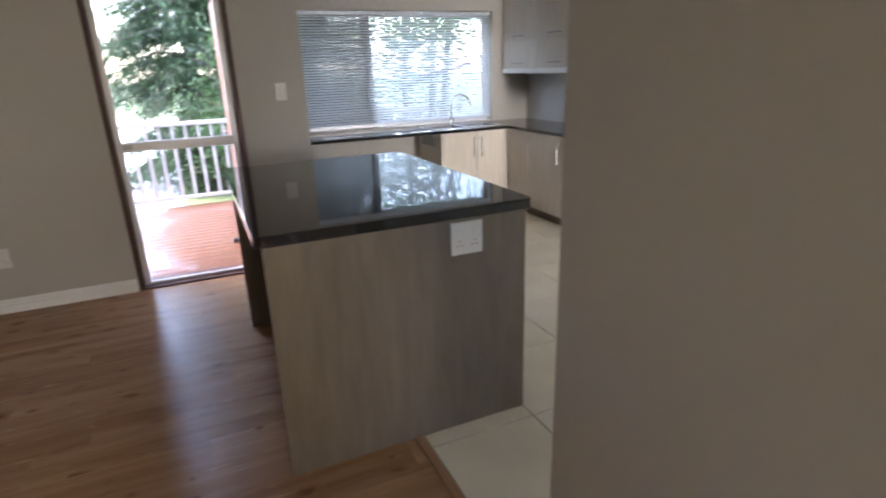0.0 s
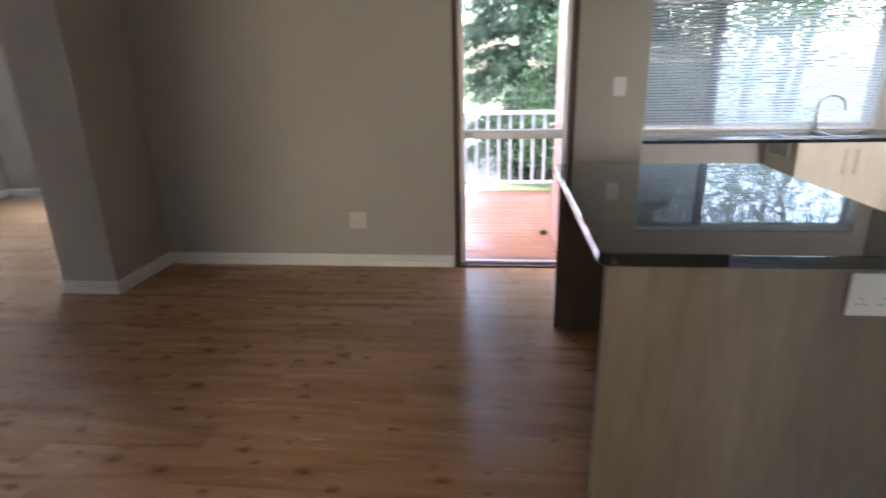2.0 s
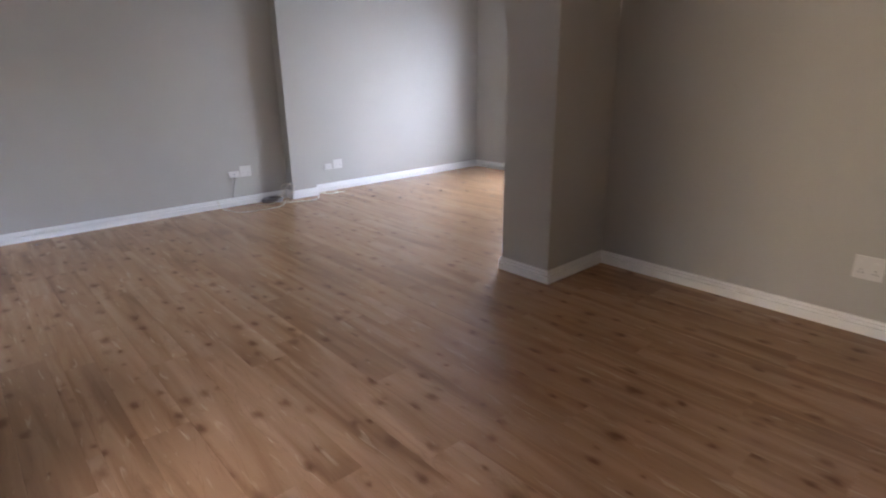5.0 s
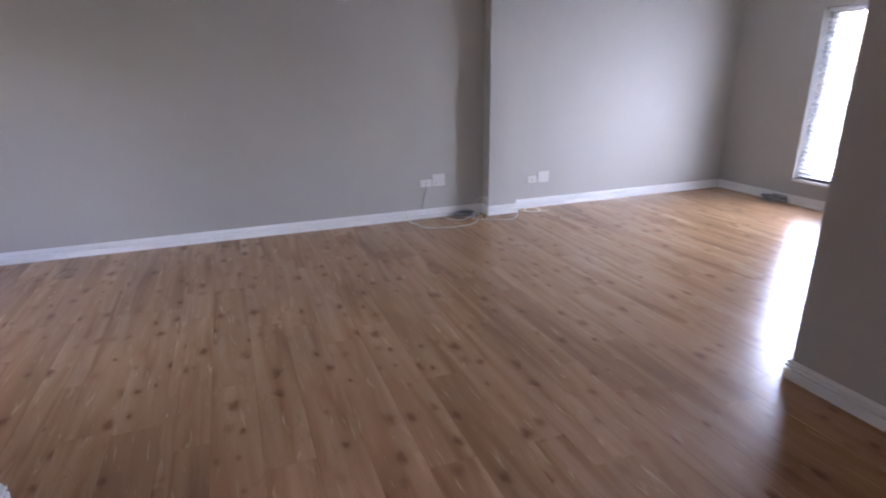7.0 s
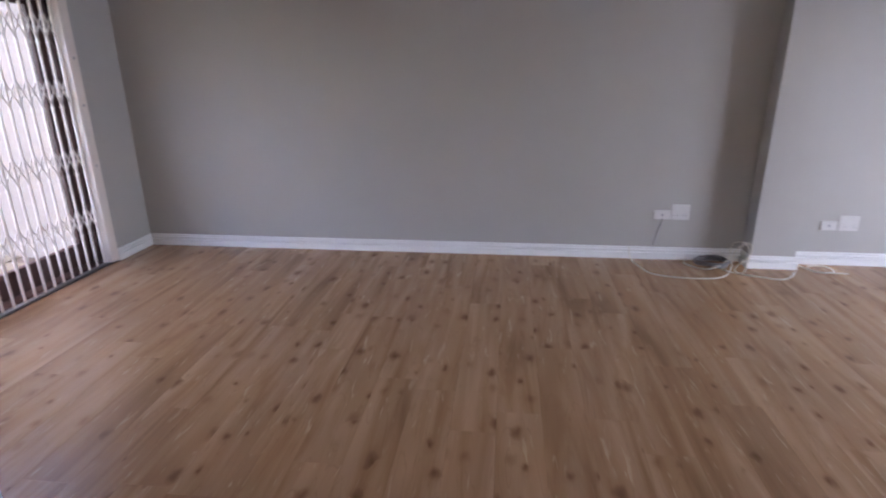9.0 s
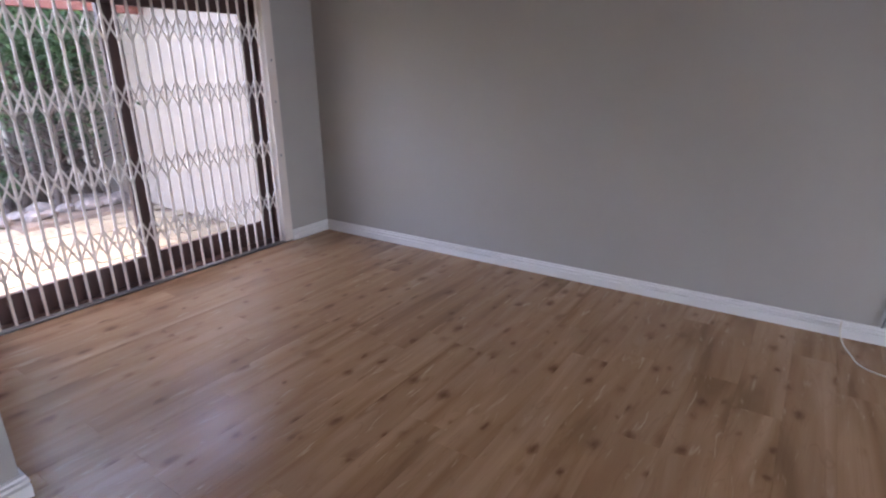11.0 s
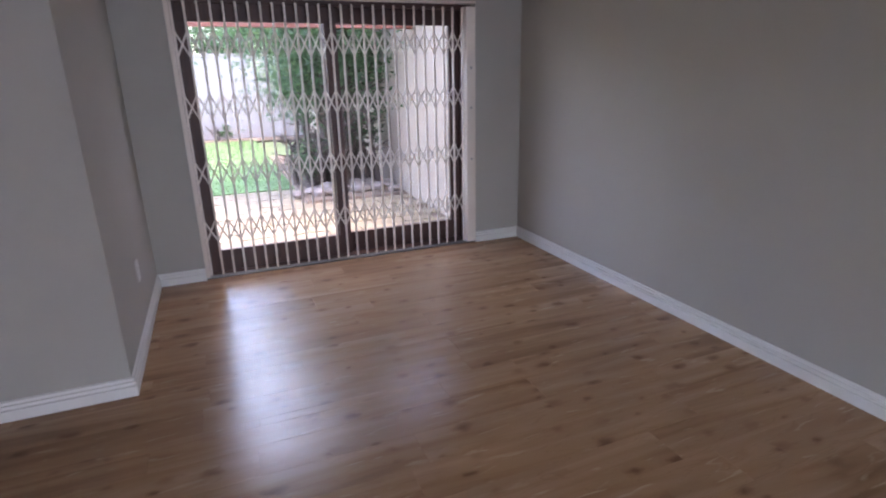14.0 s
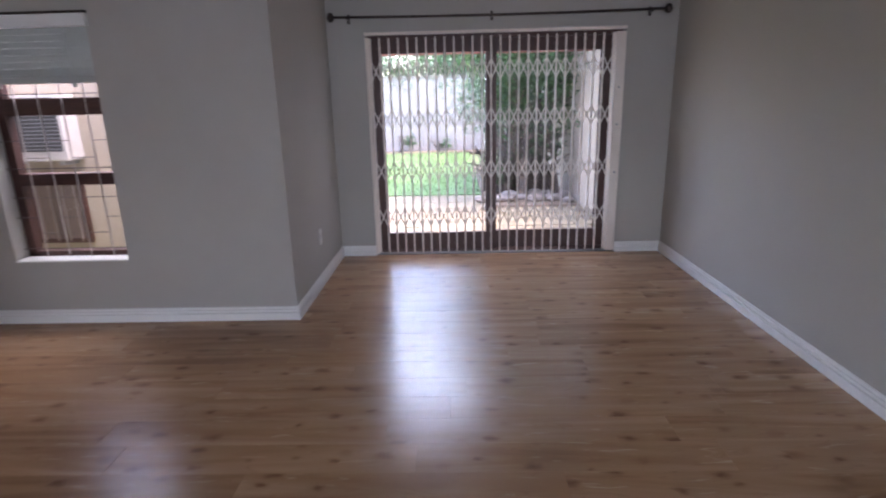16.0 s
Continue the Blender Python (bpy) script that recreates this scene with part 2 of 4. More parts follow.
DECK = timber("wet_red_deck_wood", (0.105, 0.037, 0.018), (0.18, 0.072, 0.040), 0.10, "x")
wet = DECK.node_tree.nodes["Principled BSDF"].inputs
wet["Coat Weight"].default_value, wet["Coat Roughness"].default_value, wet["Roughness"].default_value = 1.0, 0.05, 0.3
GATE = plain("cream_powder_coat", (0.74, 0.665, 0.59), 0.4, vary=0.03)
ALU = plain("grey_aluminium", (0.52, 0.52, 0.52), 0.4, metal=0.3, vary=0.03)
SLAT = plain("blind_slat_white", (0.74, 0.74, 0.74), 0.45, vary=0.02)
# white rail paint lowered to grey so daylight does not burn it out
RAIL = plain("greyed_white_paint", (0.42, 0.41, 0.395), 0.5, vary=0.12, scale=9)
SLATG = plain("blind_slat_aluminium", (0.47, 0.53, 0.60), 0.4, metal=0.1, vary=0.02)
# dark tone stands for bars seen backlit against a bright background
BARS = plain("backlit_bar_dark", (0.09, 0.07, 0.065), 0.45)
BARV = plain("dull_brown_bar_paint", (0.22, 0.17, 0.15), 0.5)
LOUV = plain("louvre_grey", (0.15, 0.15, 0.16), 0.5)
BARU = plain("pale_bar_paint", (0.34, 0.30, 0.28), 0.45)
SLATW = plain("blind_slat_grey", (0.37, 0.39, 0.365), 0.5, vary=0.03)
CASING = plain("pinkish_grey_casing", (0.46, 0.42, 0.40), 0.5, vary=0.06)
GLASS = glass("window_glass")
SCREEN = fly_mesh("fly_screen_mesh")
CABLE = plain("white_cable", (0.66, 0.60, 0.48), 0.5)
CABLEG = plain("grey_cable", (0.16, 0.15, 0.15), 0.5)
RODM = plain("dark_bronze_rod", (0.05, 0.038, 0.032), 0.35, metal=0.6)
PAVE = plain("sandstone_paver", (0.30, 0.232, 0.145), 0.8, vary=0.18, scale=5, bump=0.5, bscale=60, random_amount=0.25)
# pale and glossy so the added yard sheet gives a white glare
GLAREPAVE = plain("glare_ground", (0.30, 0.30, 0.29), 0.2, vary=0.12, scale=1.2, bump=0.1, bscale=30, coat=0.5)
GRASS = leafy("lawn_grass", (0.065, 0.115, 0.038), (0.115, 0.18, 0.065))
SOIL = plain("garden_soil", (0.16, 0.11, 0.075), 0.95, vary=0.35, scale=6, bump=0.9, bscale=40)
FIELD = plain("ground_earth", (0.13, 0.17, 0.07), 0.95, vary=0.3, scale=0.8, bump=0.8, bscale=25)
LEAF = leafy("leaf_green", (0.02, 0.045, 0.018), (0.05, 0.10, 0.04))
LEAFD = leafy("leaf_dark_conifer", (0.013, 0.027, 0.013), (0.032, 0.060, 0.027))
LEAFY = leafy("leaf_yellow_green", (0.065, 0.12, 0.03), (0.14, 0.21, 0.06))
BARK = plain("bark", (0.10, 0.075, 0.06), 0.9, vary=0.35, scale=14, bump=1.0, bscale=50)
ROCK = plain("garden_rock", (0.25, 0.20, 0.165), 0.9, vary=0.3, scale=7, bump=0.8, bscale=40)

# ---- builders ----
ORG = {}


def box(bm, x0, y0, z0, x1, y1, z1, bevel=0.0, segs=1):
    r = bmesh.ops.create_cube(bm, size=1.0)
    vs = r["verts"]
    for v in vs:
        v.co = Vector(((x0 + x1) / 2 + v.co.x * (x1 - x0), (y0 + y1) / 2 + v.co.y * (y1 - y0), (z0 + z1) / 2 + v.co.z * (z1 - z0)))
    if bevel:
        es = list({e for v in vs for e in v.link_edges})
        bmesh.ops.bevel(bm, geom=es, offset=bevel, segments=segs, affect="EDGES", profile=0.5)


def boxes(*dims, bevel=0.0, segs=1):
    bm = bmesh.new()
    for d in dims:
        box(bm, *d, bevel=bevel, segs=segs)
    return bm


def cyl(bm, p, q, r, n=14, r2=None):
    p, q = Vector(p), Vector(q)
    d = q - p
    m = Matrix.Translation((p + q) / 2) @ d.to_track_quat("Z", "Y").to_matrix().to_4x4()
    bmesh.ops.create_cone(bm, cap_ends=True, segments=n, radius1=r, radius2=r if r2 is None else r2, depth=d.length, matrix=m)


def tube(pts, r, n=8):
    """A round bar or cable swept through points."""
    bm = bmesh.new()
    pts = [Vector(p) for p in pts]
    rings = []
    up = Vector((0.13, 0.29, 1)).normalized()
    for i, p in enumerate(pts):
        d = (pts[min(i + 1, len(pts) - 1)] - pts[max(i - 1, 0)]).normalized()
        s = d.cross(up)
        if s.length < 1e-3:
            s = d.cross(Vector((1, 0, 0)))
        s.normalize()
        u = s.cross(d).normalized()
        rings.append([bm.verts.new(p + (s * math.cos(a) + u * math.sin(a)) * r) for a in [2 * math.pi * k / n for k in range(n)]])
    for a, b in zip(rings, rings[1:]):
        for k in range(n):
            bm.faces.new((a[k], a[(k + 1) % n], b[(k + 1) % n], b[k]))
    bm.faces.new(rings[0])
    bm.faces.new(rings[-1])
    bmesh.ops.recalc_face_normals(bm, faces=bm.faces)
    for f in bm.faces:
        f.smooth = True
    return bm


def smooth_path(keys, steps=8):
    """A Catmull-Rom line through key points."""
    ks = [Vector(k) for k in keys]
    out = []
    for i in range(len(ks) - 1):
        a, b, c, d = ks[max(i - 1, 0)], ks[i], ks[i + 1], ks[min(i + 2, len(ks) - 1)]
        for s in range(steps):
            t = s / steps
            out.append(0.5 * (2 * b + (c - a) * t + (2 * a - 5 * b + 4 * c - d) * t * t + (3 * b - a - 3 * c + d) * t ** 3))
    return out + [ks[-1]]


def mesh_of(name, bm, material, origin=(0, 0, 0)):
    me = bpy.data.meshes.new(name)
    bmesh.ops.translate(bm, verts=bm.verts, vec=-Vector(origin))
    bm.to_mesh(me)
    bm.free()
    me.materials.append(material)
    return me


def thing(name, at, label, category, group="", kind=""):
    ob = new(name)
    ob.location = at
    ob.empty_display_size = 0.1
    ORG[ob] = Vector(at)
    return tagged(ob, label, category, group, kind)


def part(name, bm, material, parent, label=""):
    """One mesh object under a thing or a part; bm in world places."""
    ob = new(name, mesh_of(name, bm, material, ORG[parent]))
    ob.parent = parent
    ORG[ob] = ORG[parent]
    return tagged(ob, label)


def single(name, bm, material, label, category, group="", kind="", at=(0, 0, 0)):
    ob = new(name, mesh_of(name, bm, material, at))
    ob.location = at
    ORG[ob] = Vector(at)
    return tagged(ob, label, category, group, kind)


def structure(name, bm, material, label, category="wall"):
    return single(name, bm, material, label, category, kind="structure")


def wall(name, axis, face, back, a, b, label, openings=(), material=None, z0=-0.14, z1=H):
    """A wall along x or y between face and back, with holes (from, to, low, high) cut through it."""
    bm = bmesh.new()
    lo, hi = sorted((face, back))

    def put(p, q, zl, zh):
        if q - p > 1e-4 and zh - zl > 1e-4:
            if axis == "x":
                box(bm, p, lo, zl, q, hi, zh)
            else:
                box(bm, lo, p, zl, hi, q, zh)

    at = a
    for p, q, zl, zh in sorted(openings):
        put(at, p, z0, z1)
        put(p, q, z0, zl)
        put(p, q, zh, z1)
        at = q
    put(at, b, z0, z1)
    return structure(name, bm, material or WALL, label)

# ---- large structure ----
T = 0.22
SLX0, SLX1, SLZ = -6.375, -4.10, 2.012       # sliding door opening
W3X0, W3X1, W3Z0, W3Z1 = -2.655, -1.88, 0.439, 1.99
W2X0, W2X1, W2Z0, W2Z1 = -5.845, -4.62, 0.27, 1.945
DX0, DX1, DZ = -0.53, 0.342, 2.07          # back door opening
HWX0, HWX1, EWX0, EWX1 = -0.11, 0.67, 2.06, 3.44     # unseen windows added in the closing wall for the fill lamps
KWX0, KWX1, KWZ0, KWZ1 = 0.93, 3.15, 0.90, 2.04

wall("wall_west", "y", XW, XW - T, YS - T, 3.648, "long plain warm grey painted wall")
wall("wall_west_lounge", "y", XC, XW - T, 3.958, YN2 + T, "plain warm grey painted lounge wall")
wall("wall_pier", "y", -6.661, XW - T, 3.648, 3.958, "shallow warm grey painted wall pier", z1=H)
wall("wall_south", "x", YS, YS - T, XW, XE + T, "warm grey wall around the sliding door", [(SLX0, SLX1, -0.02, SLZ)])
wall("wall_nook", "y", XE, XE + T, YS, YF, "warm grey wall beside the sliding door recess")
wall("wall_passage", "x", YF, YF - T, XE + T, XH, "warm grey wall with a barred window", [(W3X0, W3X1, W3Z0, W3Z1)])
wall("wall_hall_west", "y", XH, XH - 0.12, YB, YF - T, "warm grey hall wall")
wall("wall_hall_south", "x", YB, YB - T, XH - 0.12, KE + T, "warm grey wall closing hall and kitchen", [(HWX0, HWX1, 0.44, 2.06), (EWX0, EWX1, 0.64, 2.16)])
wall("wall_hall_kitchen", "y", XD, XD + 0.15, YB, YDE, "warm grey wall end between hall and kitchen")
wall("wall_kitchen_east", "y", KE, KE + T, YB, KN + T, "pale grey kitchen wall behind the cabinets")
wall("wall_kitchen_north", "x", KN, KN + T, KW, KE, "pale grey kitchen wall with a wide window", [(KWX0, KWX1, KWZ0, KWZ1)])
wall("wall_kitchen_west", "y", KW, KW - T, YN + T, KN + T, "pale grey kitchen return wall")
wall("wall_north", "x", YN, YN + T, XPA, KW, "warm grey wall with the deck door", [(DX0, DX1, -0.02, DZ)])
wall("wall_partition", "y", XPA, XPB, YP, YN2 + T, "thick warm grey wall end between dining and lounge")
wall("wall_north_lounge", "x", YN2, YN2 + T, XC, XPB, "warm grey lounge wall with a tall window", [(W2X0, W2X1, W2Z0, W2Z1)])

structure("ceiling", boxes((XW - T, YS - T, H, XE + T, YF - T, H + 0.12), (XW - T, YF - T, H, KE + T, YN + T, H + 0.12), (XH - 0.12, YB - T, H, KE + T, YF - T, H + 0.12), (XW - T, YN + T, H, XPA, YN2 + T, H + 0.12), (KW - T, YN + T, H, KE + T, KN + T, H + 0.12)),
          CEIL, "flat white painted ceiling", "ceiling")


def moulding(path, profile):
    """A profile (out from the wall, up) swept along wall faces with mitred corners; the room lies on the left."""
    bm = bmesh.new()
    ps = [Vector((x, y, 0)) for x, y in path]
    nor = []
    for a, b in zip(ps, ps[1:]):
        d = (b - a).normalized()
        nor.append(Vector((-d.y, d.x, 0)))
    rings = []
    for i, p in enumerate(ps):
        if i == 0 or i == len(ps) - 1:
            m = nor[0] if i == 0 else nor[-1]
        else:
            m = (nor[i - 1] + nor[i]) / (1 + nor[i - 1].dot(nor[i]))
        rings.append([bm.verts.new(p + m * o + Vector((0, 0, z))) for o, z in profile])
    k = len(profile)
    for a, b in zip(rings, rings[1:]):
        for j in range(k):
            bm.faces.new((a[j], a[(j + 1) % k], b[(j + 1) % k], b[j]))
    bm.faces.new(rings[0])
    bm.faces.new(rings[-1])
    bmesh.ops.recalc_face_normals(bm, faces=bm.faces)
    return bm


SK = [(-0.004, 0.0), (0.019, 0.0), (0.020, 0.051), (0.005, 0.053), (0.005, 0.061), (0.019, 0.064), (0.019, 0.075), (0.006, 0.077), (0.006, 0.083), (0.013, 0.085), (0.011, 0.093), (-0.004, 0.096)]
for path, lab in (([(DX0 - 0.01, YN), (XPA, YN), (XPA, YP), (XPB, YP), (XPB, YN2), (XC, YN2), (XC, 3.958), (-6.661, 3.958), (-6.661, 3.648), (XW, 3.648), (XW, YS), (SLX0, YS)], "grooved white painted skirting along the living rooms"),
                  ([(SLX1, YS), (XE, YS), (XE, YF), (XH, YF), (XH, YB)], "grooved white painted skirting round the recess"),
                  ([(XD, YB), (XD, YDE), (XD + 0.15, YDE)], "grooved white painted skirting of the hall wall"),
                  ([(KW, YN), (DX1 + 0.012, YN)], "short grooved white painted skirting by the deck door")):
    structure("baseboard", moulding(path, SK), WHITE, lab, "skirting")
CO = [(-0.004, H + 0.004), (-0.004, H - 0.085), (0.012, H - 0.085), (0.022, H - 0.06), (0.06, H - 0.02), (0.085, H - 0.012), (0.085, H + 0.004)]
structure("trim", moulding([(XPB, YN2), (XC, YN2), (XC, 3.958)], CO), CEIL, "white plaster cornice in the lounge", "cornice")
structure("threshold_strip", boxes((0.648, YDE, 0.0, 0.688, 1.827, 0.012), bevel=0.004), timber("strip_wood", (0.24, 0.13, 0.06), (0.34, 0.20, 0.10), 0.35, "y"), "oak coloured strip between laminate and tiles", "floor trim")

# sub-floors; the planks and tiles follow at the end of the file
wood_floor = structure("floor", boxes((XH, YB, -0.14, 0.67, YF, -0.012), (XW, YS - T, -0.14, XE, YF, -0.012), (XW, YF, -0.14, 0.67, YN + T, -0.012), (XW, YN + T, -0.14, XPB, YN2, -0.012)), SUB, "glossy knotty oak laminate floor", "floor")
tile_floor = structure("floor_kitchen", boxes((0.67, YB, -0.14, KE, YN, -0.008), (KW, YN, -0.14, KE, KN, -0.008)), GROUT, "large cream ceramic floor tiles with grey joints", "floor")
structure("ground", boxes((-150, -150, -0.6, 150, 150, -0.16)), FIELD, "green and earthy ground reaching into the distance", "ground")

# ---- windows and doors ----
def pane(name, bm, parent, label="clear window glass"):
    ob = part(name, bm, GLASS, parent, label)
    ob.visible_shadow = False
    return ob


def sliding_door():
    d = thing("door_sliding", ((SLX0 + SLX1) / 2, YS - 0.14, 0), "dark stained timber sliding patio door, closed", "sliding door", kind="structure")
    y0, y1 = YS - 0.20, YS - 0.09
    x0, x1 = SLX0 + 0.075, SLX1 - 0.03
    part("frame_head", boxes((SLX0, y0, 1.962, SLX1, y1, SLZ), bevel=0.004), BROWNX, d)
    part("frame_jamb", boxes((SLX0, y0, 0, x0, y1, 1.962), bevel=0.004), BROWN, d)
    part("frame_jamb", boxes((x1, y0, 0, SLX1, y1, 1.962), bevel=0.004), BROWN, d)
    part("frame_sill", boxes((SLX0, y0 - 0.03, -0.02, SLX1, y1 + 0.03, 0.022), bevel=0.004), BROWNX, d)
    mid = -5.21
    for a, b, ya in ((x0, mid + 0.05, y0 + 0.006), (mid - 0.05, x1, y0 + 0.058)):
        yb = ya + 0.042
        leaf = part("door_leaf", boxes((a, ya, 1.845, b, yb, 1.962), (a, ya, 0.022, b, yb, 0.19), (a, ya, 0.19, a + 0.095, yb, 1.845), (b - 0.095, ya, 0.19, b, yb, 1.845), bevel=0.003), BROWN, d)
        pane("pane", boxes((a + 0.09, ya + 0.018, 0.185, b - 0.09, ya + 0.024, 1.85)), leaf)


sliding_door()


def trellis_gate():
    g = thing("security_gate", ((SLX0 + SLX1) / 2, YS - 0.03, 0), "cream steel concertina security gate, drawn shut", "security gate")
    y = YS - 0.035
    part("top_track", boxes((SLX0 - 0.005, y - 0.028, SLZ - 0.016, SLX1 + 0.005, y + 0.045, SLZ + 0.006), bevel=0.003), GATE, g)
    part("bottom_track", boxes((SLX0, y - 0.022, 0.0, SLX1, y + 0.022, 0.014), bevel=0.003), STEEL, g)
    part("side_post", boxes((SLX0, y - 0.03, 0.014, SLX0 + 0.085, y + 0.05, SLZ - 0.038), bevel=0.004), GATE, g)
    part("side_post", boxes((SLX1 - 0.03, y - 0.03, 0.014, SLX1, y + 0.05, SLZ - 0.038), bevel=0.004), GATE, g)
    for z in (0.75, 1.18, 1.5):
        part("bolt", boxes((SLX0 + 0.035, y + 0.05, z, SLX0 + 0.05, y + 0.054, z + 0.018), bevel=0.001), STEEL, g)
    a, b, n = SLX0 + 0.10, SLX1 - 0.04, 27
    xs = [a + (b - a) * i / (n - 1) for i in range(n)]
    zs = (1.692, 1.273, 0.804, 0.368)
    bar = mesh_of("gate_bar", boxes((-0.0075, -0.007, 0.016, 0.0075, 0.007, SLZ - 0.04), bevel=0.002), GATE)
    ww = xs[1] - xs[0]
    arm = []
    for sgn in (1, -1):
        L = math.hypot(ww, 0.172) / 2 + 0.006
        bm = boxes((-0.0055, -0.0015, -L, 0.0055, 0.0015, L))
        bmesh.ops.transform(bm, matrix=pose(ww / 2, 0.011 * sgn, 0, 0, sgn * math.degrees(math.atan2(ww, 0.172)), 0), verts=bm.verts)
        arm.append(mesh_of("scissor_arm", bm, GATE))
    org = ORG[g]
    for i, x in enumerate(xs):
        o = new("gate_bar", bar)
        o.parent, o.location = g, Vector((x, y, 0)) - org
        if i < n - 1:
            for z in zs:
                for me in arm:
                    s = new("scissor_arm", me)
                    s.parent, s.location = g, Vector((x, y, z)) - org


trellis_gate()


def curtain_rod():
    z, y = 2.135, YS + 0.085
    c = thing("curtain_rod", (-5.26, YS, z), "dark bronze curtain rod above the sliding door", "curtain rod")
    part("rod", tube([(-6.67 + i * 0.282, y, z - 0.012 * math.sin(math.pi * i / 10)) for i in range(11)], 0.011, 12), RODM, c)
    for x in (-6.69, -3.83):
        bm = bmesh.new()
        bmesh.ops.create_uvsphere(bm, u_segments=16, v_segments=10, radius=0.040, matrix=Matrix.Translation((x, y, z)) @ Matrix.Diagonal((0.8, 1, 1, 1)))
        cyl(bm, (x - 0.03 if x > -5 else x, y, z), (x if x > -5 else x + 0.03, y, z), 0.015, 12)
        part("finial", bm, RODM, c)
    for x in (-6.56, -5.21, -3.97):
        bm = boxes((x - 0.012, YS, z - 0.045, x + 0.012, YS + 0.006, z + 0.03), (x - 0.005, YS + 0.004, z - 0.022, x + 0.005, y + 0.01, z - 0.012), bevel=0.001)
        part("bracket", bm, RODM, c)


curtain_rod()


def barred_window():
    w = thing("window_barred", ((W3X0 + W3X1) / 2, YF - 0.1, W3Z0), "dark timber window with slim burglar bars", "window", kind="structure")
    y0, y1 = YF - 0.19, YF - 0.12
    x0, x1 = W3X0, W3X1
    part("frame_stile", boxes((x0, y0, W3Z0, x0 + 0.02, y1, W3Z1), bevel=0.003), BROWN, w)
    part("frame_stile", boxes((x1 - 0.06, y0, W3Z0, x1, y1, W3Z1), bevel=0.003), BROWN, w)
    part("frame_head", boxes((x0, y0, W3Z1 - 0.05, x1, y1, W3Z1), bevel=0.003), BROWNX, w)
    part("frame_sill", boxes((x0, y0, W3Z0, x1, y1, W3Z0 + 0.045), bevel=0.003), BROWNX, w)
    part("transom", boxes((x0 + 0.02, y0 - 0.004, 1.40, x1 - 0.06, y1 + 0.006, 1.51), bevel=0.003), BROWNX, w)
    part("transom", boxes((x0 + 0.02, y0 - 0.004, 0.943, x1 - 0.06, y1 + 0.006, 1.023), bevel=0.003), BROWNX, w)
    for za, zb in ((W3Z0 + 0.045, 0.943), (1.023, 1.40), (1.51, W3Z1 - 0.05)):
        pane("pane", boxes((x0 + 0.02, y0 + 0.03, za, x1 - 0.06, y0 + 0.036, zb)), w)
    part("window_sill", boxes((x0, y1, W3Z0 - 0.0, x1, YF + 0.004, W3Z0 + 0.012), bevel=0.003), WHITE, w, "white painted inner sill")
    yb = YF - 0.095
    for z in (0.51, 0.865, 1.06, 1.535, 1.78):
        part("burglar_bar_flat", boxes((x0, yb - 0.003, z - 0.0035, x1, yb + 0.003, z + 0.0035), bevel=0.001), BARS, w)
    nx = 5
    for i in range(1, nx):
        x = x0 + (x1 - x0) * i / nx
        part("burglar_bar_upright", boxes((x - 0.0028, yb - 0.004, W3Z0 + 0.012, x + 0.0028, yb + 0.006, W3Z1 - 0.05), bevel=0.001), BARU, w)
    for i in range(nx):
        xa, xb = x0 + (x1 - x0) * i / nx, x0 + (x1 - x0) * (i + 1) / nx
        for z in ((0.62, 1.13, 1.62) if i % 2 else (0.73, 1.24, 1.69)):
            part("burglar_bar_link", boxes((xa, yb - 0.004, z - 0.003, xb, yb + 0.004, z + 0.003)), BARS, w)


barred_window()


def raised_blind():
    b = thing("venetian_blind", ((W3X0 + W3X1) / 2, YF, 1.985), "grey-white venetian blind, half raised over the barred window", "window blind")
    x0, x1 = W3X0 - 0.012, W3X1 + 0.012
    part("headbox", boxes((x0, YF - 0.035, 1.92, x1, YF + 0.03, 1.993), bevel=0.003), WHITE, b)
    part("valance_rail", boxes((x0 - 0.006, YF - 0.02, 1.995, x1 + 0.012, YF + 0.026, 2.009), bevel=0.002), RODM, b, "thin dark strip above the headbox")
    for i in range(8):
        z = 1.90 - i * 0.0395
        bm = boxes((x0 + 0.02, -0.025, -0.0015, x1 - 0.02, 0.025, 0.0015))
        bmesh.ops.transform(bm, matrix=pose(0, YF - 0.035, z, 63), verts=bm.verts)
        part("slat", bm, SLATW, b)
    part("bottom_rail", boxes((x0 + 0.02, YF - 0.05, 1.595, x1 - 0.02, YF - 0.015, 1.635), bevel=0.004), SLATW, b)
    for x in (x0 + 0.16, x1 - 0.16):
        part("cord", boxes((x - 0.002, YF - 0.012, 1.61, x + 0.002, YF - 0.008, 1.90)), SLATW, b)
        part("cord_knob", boxes((x - 0.012, YF - 0.02, 1.57, x + 0.012, YF - 0.004, 1.61), bevel=0.004), SLATW, b)


raised_blind()


